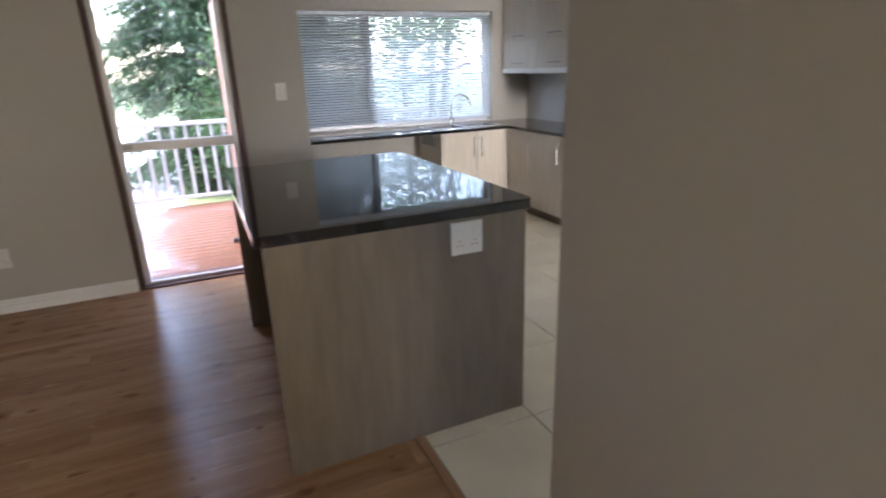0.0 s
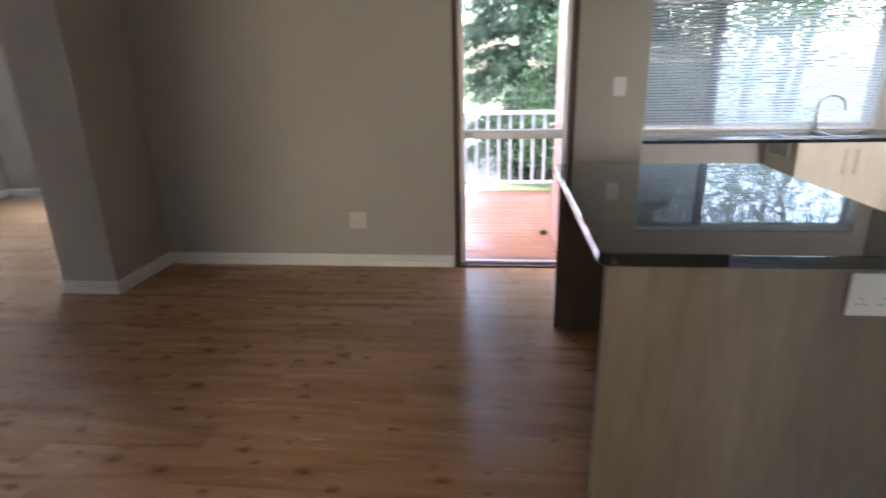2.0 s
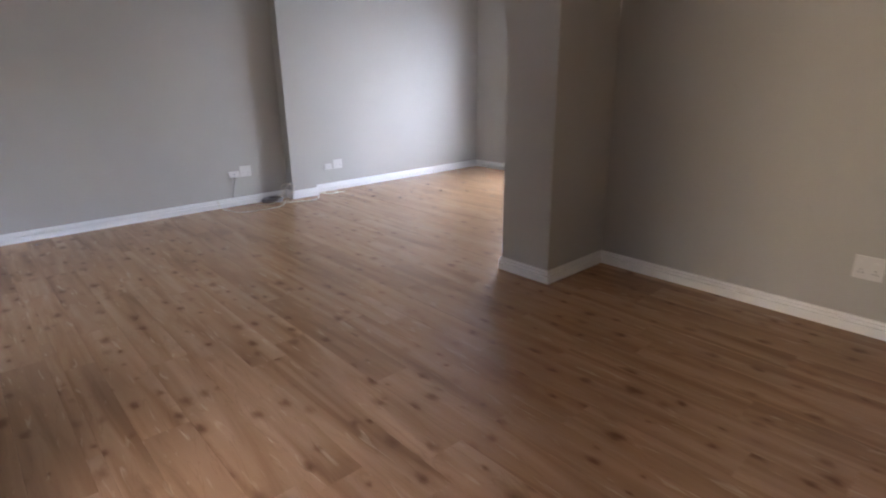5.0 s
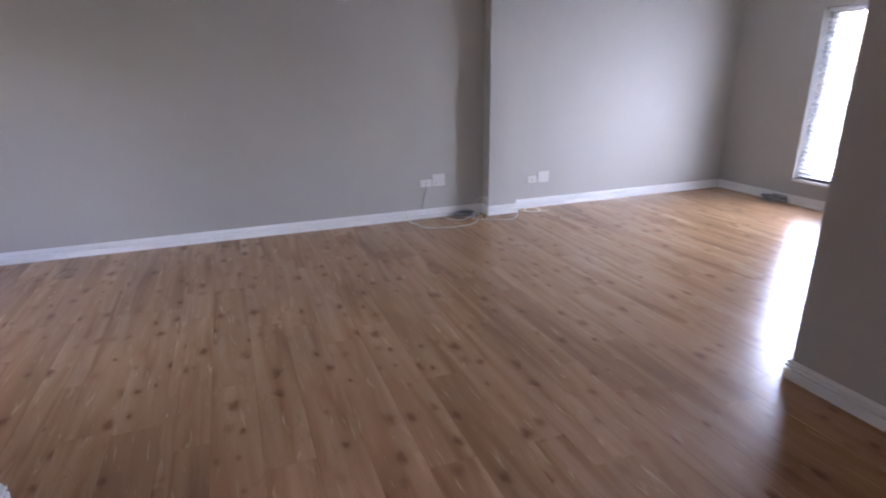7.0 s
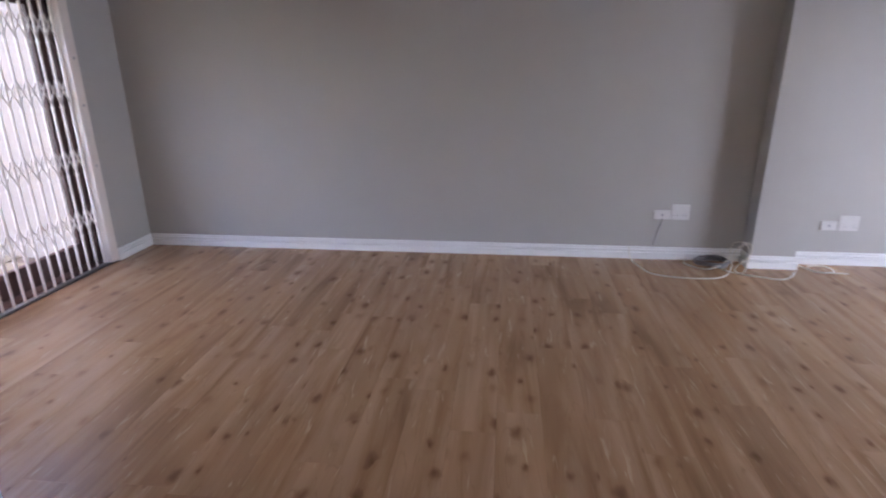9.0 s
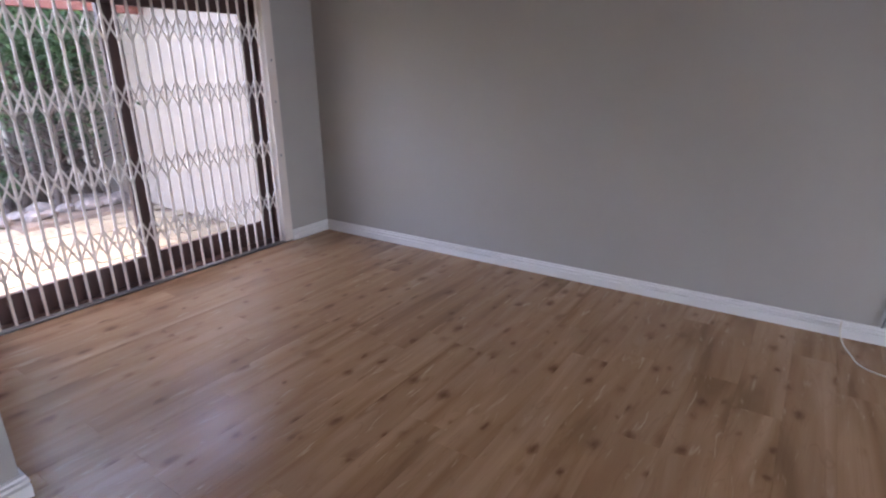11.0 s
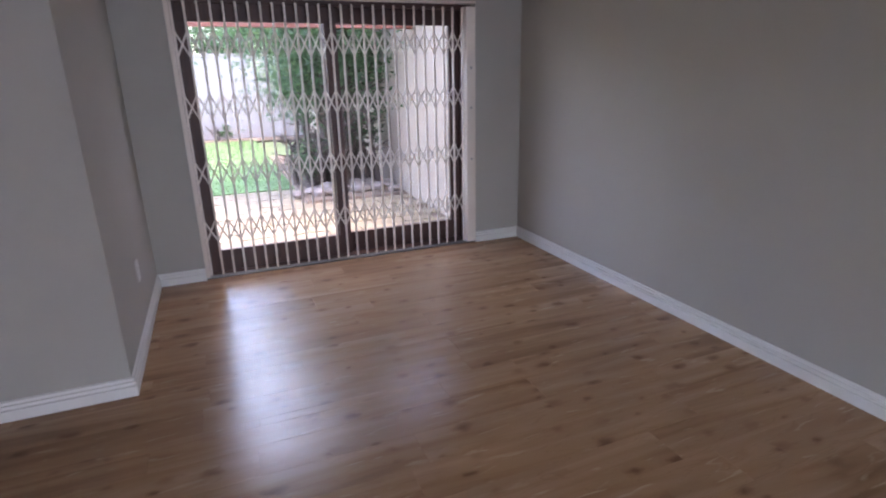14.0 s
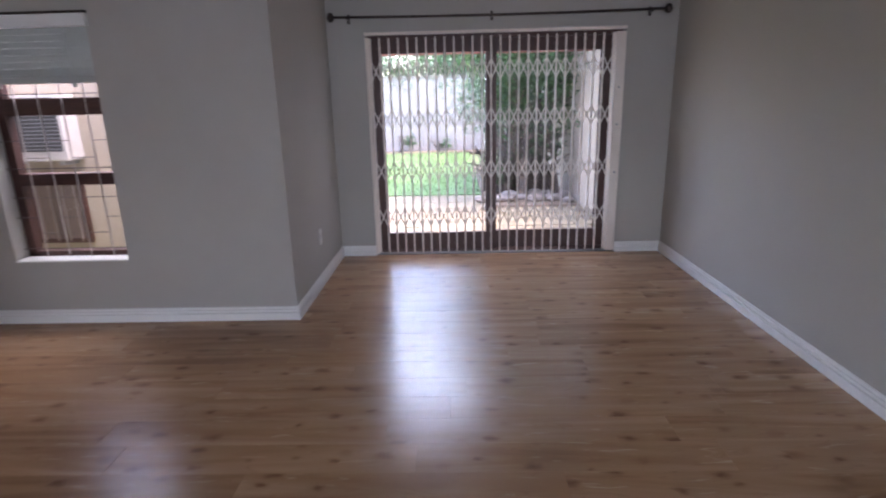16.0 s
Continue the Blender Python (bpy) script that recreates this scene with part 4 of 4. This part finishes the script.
def wall_unit_flap():
    u = thing("flap_wall_cabinet", (3.45, 4.95, 1.45), "pale ash wall cabinet with stacked lift-up doors", "wall cabinet")
    X, a, b, z0, z1 = 3.28, 4.285, 5.59, 1.45, 2.30
    part("carcass", boxes((X + 0.022, a, z0, KE, b, z1)), CAB, u)
    part("light_pelmet", boxes((X - 0.012, a, z0 - 0.05, KE, b, z0 - 0.002), bevel=0.002), WHITE, u, "pale pelmet strip")
    m = (a + b) / 2
    for ya, yb in ((a, m), (m, b)):
        for zl, zh in ((z0, 1.72), (1.72, z1)):
            d = part("door", boxes((X, ya + 0.002, zl + 0.002, X + 0.02, yb - 0.002, zh - 0.002), bevel=0.002), CAB, u)
            mm = (ya + yb) / 2
            bar_handle(d, (X, mm - 0.08, zl + 0.05), (X, mm + 0.08, zl + 0.05), (-0.03, 0, 0))


def wall_unit_niche():
    u = thing("niche_wall_cabinet", (3.45, 3.97, 1.16), "pale ash wall cabinet over an open microwave shelf", "wall cabinet")
    X, a, b = 3.25, 3.59, 4.275
    part("carcass", boxes((X + 0.022, a, 1.522, KE, b, 2.30)), CAB, u)
    m = (a + b) / 2
    for ya, yb, h in ((a, m, m - 0.045), (m, b, m + 0.045)):
        d = part("door", boxes((X, ya + 0.002, 1.522, X + 0.02, yb - 0.002, 2.30), bevel=0.002), CAB, u)
        bar_handle(d, (X, h, 1.60), (X, h, 1.78), (-0.03, 0, 0))
    part("shelf_side", boxes((X, a, 1.16, KE, a + 0.018, 1.52), bevel=0.001), CABH, u, "pale yellow-oak niche side")
    part("shelf_side", boxes((X, b - 0.018, 1.16, KE, b, 1.52), bevel=0.001), CABH, u)
    part("shelf_bottom", boxes((X, a + 0.018, 1.16, KE, b - 0.018, 1.178), bevel=0.001), CABH, u)
    part("shelf_back", boxes((KE - 0.02, a + 0.018, 1.178, KE, b - 0.018, 1.52)), CABH, u)


wall_unit_flap()
wall_unit_niche()
u = thing("wall_cabinet", (3.45, 2.9, 1.5), "pale ash wall cabinet", "wall cabinet")
part("carcass", boxes((3.302, 2.35, 1.522, KE, 3.57, 2.30)), CAB, u)
for a, b in ((2.35, 2.96), (2.96, 3.57)):
    d = part("door", boxes((3.28, a + 0.002, 1.522, 3.30, b - 0.002, 2.30), bevel=0.002), CAB, u)
    bar_handle(d, (3.28, b - 0.05, 1.60), (3.28, b - 0.05, 1.78), (-0.03, 0, 0))

# ---- outside, the deck ----
YD1 = 7.33
deck = structure("deck", boxes((XPA, YN + T, -0.16, KW - T, YD1, -0.06)), SUB, "wet red-brown timber deck boards", "deck")
n = int((YD1 - YN - T) / 0.118)
for k in range(n):
    y = YN + T + 0.003 + k * 0.118
    part("deck_board", boxes((XPA + 0.002, y, -0.055, KW - T - 0.002, y + 0.110, -0.018), bevel=0.004), DECK, deck)


def railing():
    r = thing("deck_railing", (-1.2, YD1 - 0.06, -0.02), "white painted timber deck railing", "railing")
    y = YD1 - 0.06
    a, b = XPA + 0.02, 3.0
    part("top_rail", boxes((a, y - 0.035, 0.93, b, y + 0.035, 0.975), bevel=0.004), RAIL, r)
    part("bottom_rail", boxes((a, y - 0.02, 0.06, b, y + 0.02, 0.10), bevel=0.003), RAIL, r)
    for x in (a + 0.04, -1.25, 0.56, 1.75, b - 0.04):
        part("post", boxes((x - 0.04, y - 0.04, -0.16 if x > 0.6 else -0.018, x + 0.04, y + 0.04, 0.93), bevel=0.004), RAIL, r)
    x = a + 0.14
    while x < b - 0.1:
        part("baluster", boxes((x - 0.018, y - 0.012, 0.10, x + 0.018, y + 0.012, 0.93), bevel=0.002), RAIL, r)
        x += 0.142


railing()
single("door_stop", boxes((0.19, 5.26, -0.018, 0.25, 5.32, 0.03), bevel=0.012, segs=2), SLOT, "black rubber door stop on the deck", "door stop", at=(0.22, 5.29, -0.018))


def leaves(rng, n, centre, radii, size, shell=0.35, droop=0.0, clumps=40):
    """Leaf blades gathered in clumps through an uneven crown; arrays for one mesh."""
    c = np.array(centre)
    u = rng.normal(size=(clumps, 3))
    u /= np.linalg.norm(u, axis=1)[:, None]
    rad = shell + (1 - shell) * rng.random(clumps) ** 0.6
    cc = c + u * rad[:, None] * np.array(radii)
    cs = (0.16 + 0.16 * rng.random(clumps)) * np.mean(radii)
    pick = rng.integers(0, clumps, n)
    p = cc[pick] + rng.normal(size=(n, 3)) * cs[pick][:, None] * np.array([1, 1, 0.6])
    a = rng.normal(size=(n, 3))
    a[:, 2] -= droop
    a /= np.linalg.norm(a, axis=1)[:, None]
    b = np.cross(a, rng.normal(size=(n, 3)))
    b /= np.linalg.norm(b, axis=1)[:, None]
    s = size * (0.6 + 0.8 * rng.random(n))[:, None]
    v = np.stack([p - a * s, p + b * s * 0.38, p + a * s, p - b * s * 0.38], 1).reshape(-1, 3)
    f = np.arange(4 * n).reshape(-1, 4)
    return v, f


def foliage(name, parent, v, f, material, label=""):
    me = bpy.data.meshes.new(name)
    me.from_pydata((v - np.array(ORG[parent])).tolist(), [], f.tolist())
    me.materials.append(material)
    ob = new(name, me)
    ob.parent = parent
    return tagged(ob, label)


def tree(at, height, spread, n, size, seed, label, material=LEAF, low=0.3, stems=1, name="tree", category="tree"):
    rng = np.random.default_rng(seed)
    t = thing(name, at, label, category)
    bm = bmesh.new()
    for s in range(stems):
        off = Vector((rng.uniform(-0.35, 0.35), rng.uniform(-0.3, 0.3), 0)) * (0 if stems == 1 else 1)
        base = Vector(at) + off
        top = base + Vector((rng.uniform(-0.3, 0.3), rng.uniform(-0.3, 0.3), height * 0.8))
        r = 0.03 + 0.012 * height if stems == 1 else 0.05
        pts = [base.lerp(top, k / 6) + Vector((rng.uniform(-1, 1), rng.uniform(-1, 1), 0)) * 0.03 * height * (k / 6) for k in range(7)]
        for k in range(6):
            cyl(bm, pts[k], pts[k + 1], r * (1 - k / 7), 8, r * (1 - (k + 1) / 7))
        for k in range(2, 7):
            for _ in range(3):
                d = Vector((rng.uniform(-1, 1), rng.uniform(-1, 1), rng.uniform(0.15, 0.7))).normalized()
                cyl(bm, pts[k], pts[k] + d * spread * 0.75, r * 0.3, 6, r * 0.08)
    part("trunk", bm, BARK, t)
    zc = at[2] + height * (low + 1) / 2
    v, f = leaves(rng, n, (at[0], at[1], zc), (spread, spread, height * (1 - low) / 2), size, 0.25, 0.2, clumps=max(24, n // 160))
    foliage("crown", t, v, f, material)
    return t


G = -0.16


def conifer(at, height, spread, n, seed, label, low=0.03):
    """A trunk with whorls of drooping boughs, each hung with narrow needle sprays."""
    rng = np.random.default_rng(seed)
    t = thing("conifer_tree", at, label, "conifer")
    base = Vector(at)
    bm = bmesh.new()
    cyl(bm, base, base + Vector((0.05, 0, height * 0.55)), 0.11, 10, 0.07)
    cyl(bm, base + Vector((0.05, 0, height * 0.55)), base + Vector((0.0, 0.04, height)), 0.07, 8, 0.015)
    boughs = []
    z = height * low + 0.1
    while z < height * 0.97:
        reach = spread * (1 - z / height) ** 0.3
        for k in range(6):
            a = rng.uniform(0, 2 * math.pi)
            ln = reach * rng.uniform(0.55, 1.15)
            p0 = base + Vector((0.02, 0, z + rng.uniform(-0.1, 0.1)))
            d = Vector((math.cos(a), math.sin(a), 0))
            pts = [p0 + d * ln * u + Vector((0, 0, ln * (0.22 * u - 0.52 * u * u))) for u in (0, 0.33, 0.66, 1.0)]
            boughs.append(pts)
            for u in range(3):
                cyl(bm, pts[u], pts[u + 1], 0.016 * (1 - u * 0.28), 5, 0.016 * (0.72 - u * 0.28))
        z += rng.uniform(0.2, 0.34)
    part("trunk", bm, BARK, t)
    arr = np.array([[list(q) for q in b] for b in boughs])
    pick = rng.integers(0, len(arr), n)
    u = rng.random(n) ** 0.75 * 2.999
    seg = u.astype(int)
    fr = (u - seg)[:, None]
    p = arr[pick, seg] * (1 - fr) + arr[pick, seg + 1] * fr
    p = p + rng.normal(size=(n, 3)) * np.array([0.13, 0.13, 0.03]) - np.abs(rng.normal(size=(n, 1))) * np.array([0, 0, 0.07])
    a = (arr[pick, 3] - arr[pick, 0])
    a = a / np.linalg.norm(a, axis=1)[:, None] + rng.normal(size=(n, 3)) * 0.55
    a[:, 2] -= 0.45
    a /= np.linalg.norm(a, axis=1)[:, None]
    b = np.cross(a, rng.normal(size=(n, 3)))
    b /= np.linalg.norm(b, axis=1)[:, None]
    s = 0.08 * (0.6 + 0.8 * rng.random(n))[:, None]
    v = np.stack([p - a * s, p + b * s * 0.13, p + a * s, p - b * s * 0.13], 1).reshape(-1, 3)
    foliage("crown", t, v, np.arange(4 * n).reshape(-1, 4), LEAFD)
    return t


# unseen upper crowns, made tall to keep sky out of floor reflections
conifer((0.14, 10.3, G), 8.8, 1.75, 100000, 1, "tall dark green conifer with drooping boughs beyond the deck")
conifer((1.6, 11.3, G), 8.0, 1.6, 60000, 15, "dark green conifer standing behind the first one")
tree((2.4, 12.4, G), 7.5, 1.5, 9000, 0.05, 2, "broad dark green tree behind the railing", low=0.06)
tree((1.75, 9.0, G), 4.6, 1.15, 5500, 0.042, 13, "airy green tree outside the kitchen window", low=0.08)
tree((3.6, 9.6, G), 5.0, 1.35, 5000, 0.042, 14, "thin green tree outside the kitchen window", low=0.1)
tree((4.6, 10.8, G), 5.6, 1.25, 5000, 0.05, 3, "green garden tree outside the kitchen window", low=0.10)
tree((5.6, 12.5, G), 6.5, 1.6, 4500, 0.055, 4, "green garden tree with gaps of bright sky", low=0.12)
# added ground sheet that stands in for the white glare at the left
structure("pavement", boxes((-9.0, 7.6, -0.17, -0.25, 26.0, -0.152)), GLAREPAVE, "added pale glossy ground sheet for the glare beyond the deck", "yard")
for x, y, h, r, n, seed, m in ((0.15, 8.7, 1.15, 0.5, 7000, 6, LEAFD), (0.75, 8.6, 2.2, 0.75, 9000, 8, LEAF), (1.9, 8.8, 1.1, 0.9, 6000, 10, LEAF), (3.3, 9.0, 0.9, 0.9, 5000, 11, LEAF)):
    tree((x, y, G), h, r, n, 0.034, seed, "dense dark green shrub behind the railing", m, low=0.02, stems=3, name="shrub", category="shrub")
tree((-5.2, 11.5, G), 6.0, 1.6, 8000, 0.07, 9, "pale tree outside the lounge window", LEAFY, low=0.3)

# ---- outside, the garden ----
structure("wall_garden_side", boxes((-6.95, -13.2, -0.16, -6.71, YS - T - 0.01, 2.75)), PINK, "tall pinkish plastered wall beside the patio", "garden wall")
structure("wall_garden_back", boxes((-6.71, -13.25, -0.16, 4.0, -13.02, 2.06), (-6.71, -13.28, 2.06, 4.0, -12.99, 2.11)), CREAMWALL, "pale plastered garden back wall", "garden wall")
structure("garden_bed", boxes((-6.71, -8.9, -0.16, -5.3, -4.0, -0.085), (-6.71, -13.02, -0.16, 4.0, -12.4, -0.08), bevel=0.03), SOIL, "bare brown garden bed", "soil")
lawn = structure("lawn", boxes((-5.3, -12.4, -0.16, 4.0, -5.15, -0.10)), plain("lawn_base", (0.105, 0.19, 0.06), 0.9, vary=0.25, scale=3, bump=0.8, bscale=120), "bright green mown lawn", "lawn")
rng = np.random.default_rng(12)
n = 16000
p = np.stack([rng.uniform(-5.3, 0.5, n), rng.uniform(-12.4, -5.15, n), np.full(n, -0.102)], 1)
a = rng.uniform(0, 2 * np.pi, n)
w_ = np.stack([np.cos(a), np.sin(a), np.zeros(n)], 1) * 0.006
h_ = np.stack([rng.normal(0, 0.015, n), rng.normal(0, 0.015, n), rng.uniform(0.025, 0.06, n)], 1)
me = bpy.data.meshes.new("grass_blades")
me.from_pydata(np.stack([p - w_, p + w_, p + h_], 1).reshape(-1, 3).tolist(), [], np.arange(3 * n).reshape(-1, 3).tolist())
me.materials.append(GRASS)
tagged(new("grass_blades", me), "short bright green grass blades on the lawn", "grass", kind="stuff")

# crown above the door head is unseen, raised to block reflected sky
tree((-6.05, -5.3, -0.09), 4.6, 1.15, 46000, 0.036, 21, "tall dark green bush with bare stems beside the wall", low=0.2, stems=9, name="bush", category="bush")
tree((-5.75, -7.3, -0.09), 2.7, 0.6, 11000, 0.034, 22, "yellow-green leafy shrub beside the lawn", LEAFY, low=0.35, stems=3, name="shrub", category="shrub")
tree((-6.2, -4.75, -0.09), 1.35, 0.4, 700, 0.028, 24, "bare brown twiggy plant in the bed against the wall", LEAFD, low=0.35, stems=12, name="plant", category="plant")
tree((-5.7, -5.2, -0.09), 0.8, 0.4, 900, 0.028, 23, "low sparse plant under the bush", low=0.1, stems=8, name="plant", category="plant")
for k, (x, h) in enumerate(((-8.2, 4.5), (-5.2, 3.9), (-2.6, 4.2), (0.4, 4.6))):
    tree((x, -14.8 - 0.4 * (k % 2), G), h, 1.8, 14000, 0.055, 30 + k, "dark green tree rising behind the garden wall", low=0.25)
tree((-3.55, -12.75, -0.08), 0.55, 0.15, 160, 0.05, 41, "small spiky green plant against the garden wall", low=0.2, stems=2, name="plant", category="plant")
tree((-4.6, -12.75, -0.08), 0.4, 0.16, 160, 0.045, 42, "small green plant against the garden wall", low=0.1, stems=2, name="plant", category="plant")


def rock(at, s, seed):
    rng = np.random.default_rng(seed)
    bm = bmesh.new()
    bmesh.ops.create_icosphere(bm, subdivisions=2, radius=s)
    for v in bm.verts:
        v.co *= 1 + 0.25 * noise.noise(v.co * (1.2 / s) + Vector((seed, 0, 0)))
        v.co.z *= 0.6
    bmesh.ops.translate(bm, verts=bm.verts, vec=Vector(at))
    return single("rock", bm, ROCK, "grey-brown garden rock at the foot of the bush", "rock", "rocks edging the garden bed", at=at)


for k in range(13):
    rng = np.random.default_rng(60 + k)
    rock((-6.55 + 1.25 * (k % 7) / 6 + rng.uniform(-0.05, 0.05), -4.2 - 0.35 * (k // 7) - rng.uniform(0, 0.3), -0.06), 0.09 + 0.08 * rng.random(), 60 + k)


def pergola():
    # roof edge beam; rafters and post are added, roof left off for the lamps
    r = thing("pergola", (-4.5, -3.6, 2.0), "red-brown timber edge beam with added open rafters over the patio", "pergola")
    part("edge_beam", boxes((-6.70, -3.66, 2.0, -1.5, -3.58, 2.095), bevel=0.004), REDBEAM, r)
    for x in (-6.6, -5.2, -3.8, -2.4):
        part("rafter", boxes((x - 0.03, -3.62, 2.095, x + 0.03, YS - T, 2.20), bevel=0.003), BROWNX, r)
    part("post", boxes((-1.62, -3.67, -0.12, -1.52, -3.57, 2.0), bevel=0.005), REDBEAM, r)


pergola()

# ---- the light well behind the barred window ----
wall("wall_light_well", "x", -0.80, -1.0, XE + T, XH - 0.12, "pinkish plastered wall across the light well", [], PINK, z1=2.0)


def well_window():
    w = thing("window_neighbour", (-1.35, -0.80, 0.3), "brown shuttered window in the facing wall", "window", kind="structure")
    y = -0.798
    x0, x1 = -1.62, -1.12
    part("frame", boxes((x0, y, 0.28, x0 + 0.04, y + 0.03, 0.90), (x1 - 0.04, y, 0.28, x1, y + 0.03, 0.90), (x0 + 0.04, y, 0.86, x1 - 0.04, y + 0.03, 0.90), (x0 + 0.04, y, 0.28, x1 - 0.04, y + 0.03, 0.32)), BROWN, w)
    part("shutter", boxes((x0 + 0.04, y, 0.32, x1 - 0.04, y + 0.012, 0.86)), plain("shutter_brown", (0.14, 0.10, 0.085), 0.6), w)
    for i in range(4):
        x = x0 + 0.08 + i * 0.11
        part("bar", boxes((x - 0.005, y + 0.032, 0.30, x + 0.005, y + 0.042, 0.88)), BARV, w)


def air_conditioner():
    a = thing("air_conditioner", (-1.37, -0.7, 1.0), "grey outdoor air conditioner with a dark louvred grille", "air conditioner")
    part("casing", boxes((-1.68, -0.798, 1.02, -1.06, -0.60, 1.56), bevel=0.01), CASING, a)
    part("grille_back", boxes((-1.64, -0.599, 1.10, -1.11, -0.594, 1.53)), SLOT, a, "dark grille opening")
    for k in range(14):
        z = 1.115 + k * 0.03
        part("louvre", boxes((-1.64, -0.594, z, -1.11, -0.584, z + 0.009)), LOUV, a)
    part("bracket", boxes((-1.62, -0.798, 0.985, -1.58, -0.61, 1.02), (-1.16, -0.798, 0.985, -1.12, -0.61, 1.02)), STEEL, a)


well_window()
air_conditioner()

# ---- floor pieces ----
def plank_mesh(L, Wd):
    c = 0.0006
    bm = bmesh.new()
    lo = [bm.verts.new((sx * L / 2, sy * Wd / 2, -0.010)) for sx, sy in ((-1, -1), (1, -1), (1, 1), (-1, 1))]
    mi = [bm.verts.new((v.co.x, v.co.y, -c)) for v in lo]
    hi = [bm.verts.new((v.co.x - math.copysign(c, v.co.x), v.co.y - math.copysign(c, v.co.y), 0)) for v in lo]
    for r, s in ((lo, mi), (mi, hi)):
        for k in range(4):
            bm.faces.new((r[k], r[(k + 1) % 4], s[(k + 1) % 4], s[k]))
    bm.faces.new(hi)
    return bm


PL, PW = 1.286, 0.193
cache = {}


def lay(x0, x1, y0, y1, rng):
    """One row of planks between x0 and x1."""
    x = x0 - rng.uniform(0.05, PL)
    while x < x1:
        a, b = max(x, x0), min(x + PL, x1)
        if b - a > 0.02:
            key = (round(b - a, 3), round(y1 - y0, 3))
            if key not in cache:
                cache[key] = mesh_of("plank", plank_mesh(b - a - 0.0003, y1 - y0 - 0.0003), OAK)
            o = new("plank", cache[key])
            o.parent, o.location = wood_floor, ((a + b) / 2, (y0 + y1) / 2, 0)
        x += PL


rng = np.random.default_rng(5)
zones = [(YB, YS, [(XH, XD)]), (YS, YF, [(XW, XE), (XH, XD)]), (YF, 0.93, [(XW, XD)]), (0.93, YN + 0.02, [(XW, 0.655)]), (YN + 0.02, YN2, [(XC, XPB)])]
y = YB
while y < YN2 - 0.001:
    y1 = y + PW
    cuts = sorted({y, y1, *[z for zone in zones for z in zone[:2] if y < z < y1]})
    for a, b in zip(cuts, cuts[1:]):
        if b - a < 0.004:
            continue
        for lo, hi, spans in zones:
            if lo <= (a + b) / 2 < hi:
                for p, q in spans:
                    lay(p, q, a, min(b, YN2), rng)
    y = y1

TX, TY = 0.515, 0.53
tiles = {}
for i in range(-2, 6):
    for j in range(-9, 9):
        x0, y0 = max(1.183 + i * TX, 0.692), max(1.745 + j * TY, YB)
        x1, y1 = min(1.183 + (i + 1) * TX, KE), min(1.745 + (j + 1) * TY, KN)
        if y0 >= YN - 0.01:
            x0 = max(x0, KW)
        if x1 - x0 < 0.03 or y1 - y0 < 0.03:
            continue
        key = (round(x1 - x0, 3), round(y1 - y0, 3))
        if key not in tiles:
            tiles[key] = mesh_of("tile", plank_mesh(x1 - x0 - 0.007, y1 - y0 - 0.007), TILE)
        o = new("tile", tiles[key])
        o.parent, o.location = tile_floor, ((x0 + x1) / 2, (y0 + y1) / 2, 0)

PX = 0.36
patio = structure("patio", boxes((-6.71, -5.15, -0.16, 0.5, YS - T, -0.128)), SOIL, "sandy yellow stone paved patio", "patio")
rng = np.random.default_rng(8)
pv = mesh_of("paver", plank_mesh(PX - 0.012, 0.24 - 0.012), PAVE)
for j in range(16):
    y = YS - T - 0.12 - j * 0.24
    for i in range(12):
        x = -6.55 + i * PX + (PX / 2 if j % 2 else 0)
        if y < -4.0 and x < -5.45:
            continue
        o = new("paver", pv)
        o.parent, o.location = patio, (x, y, -0.116 + rng.uniform(-0.003, 0.003))
        o.rotation_euler = (0, 0, rng.uniform(-0.015, 0.015))
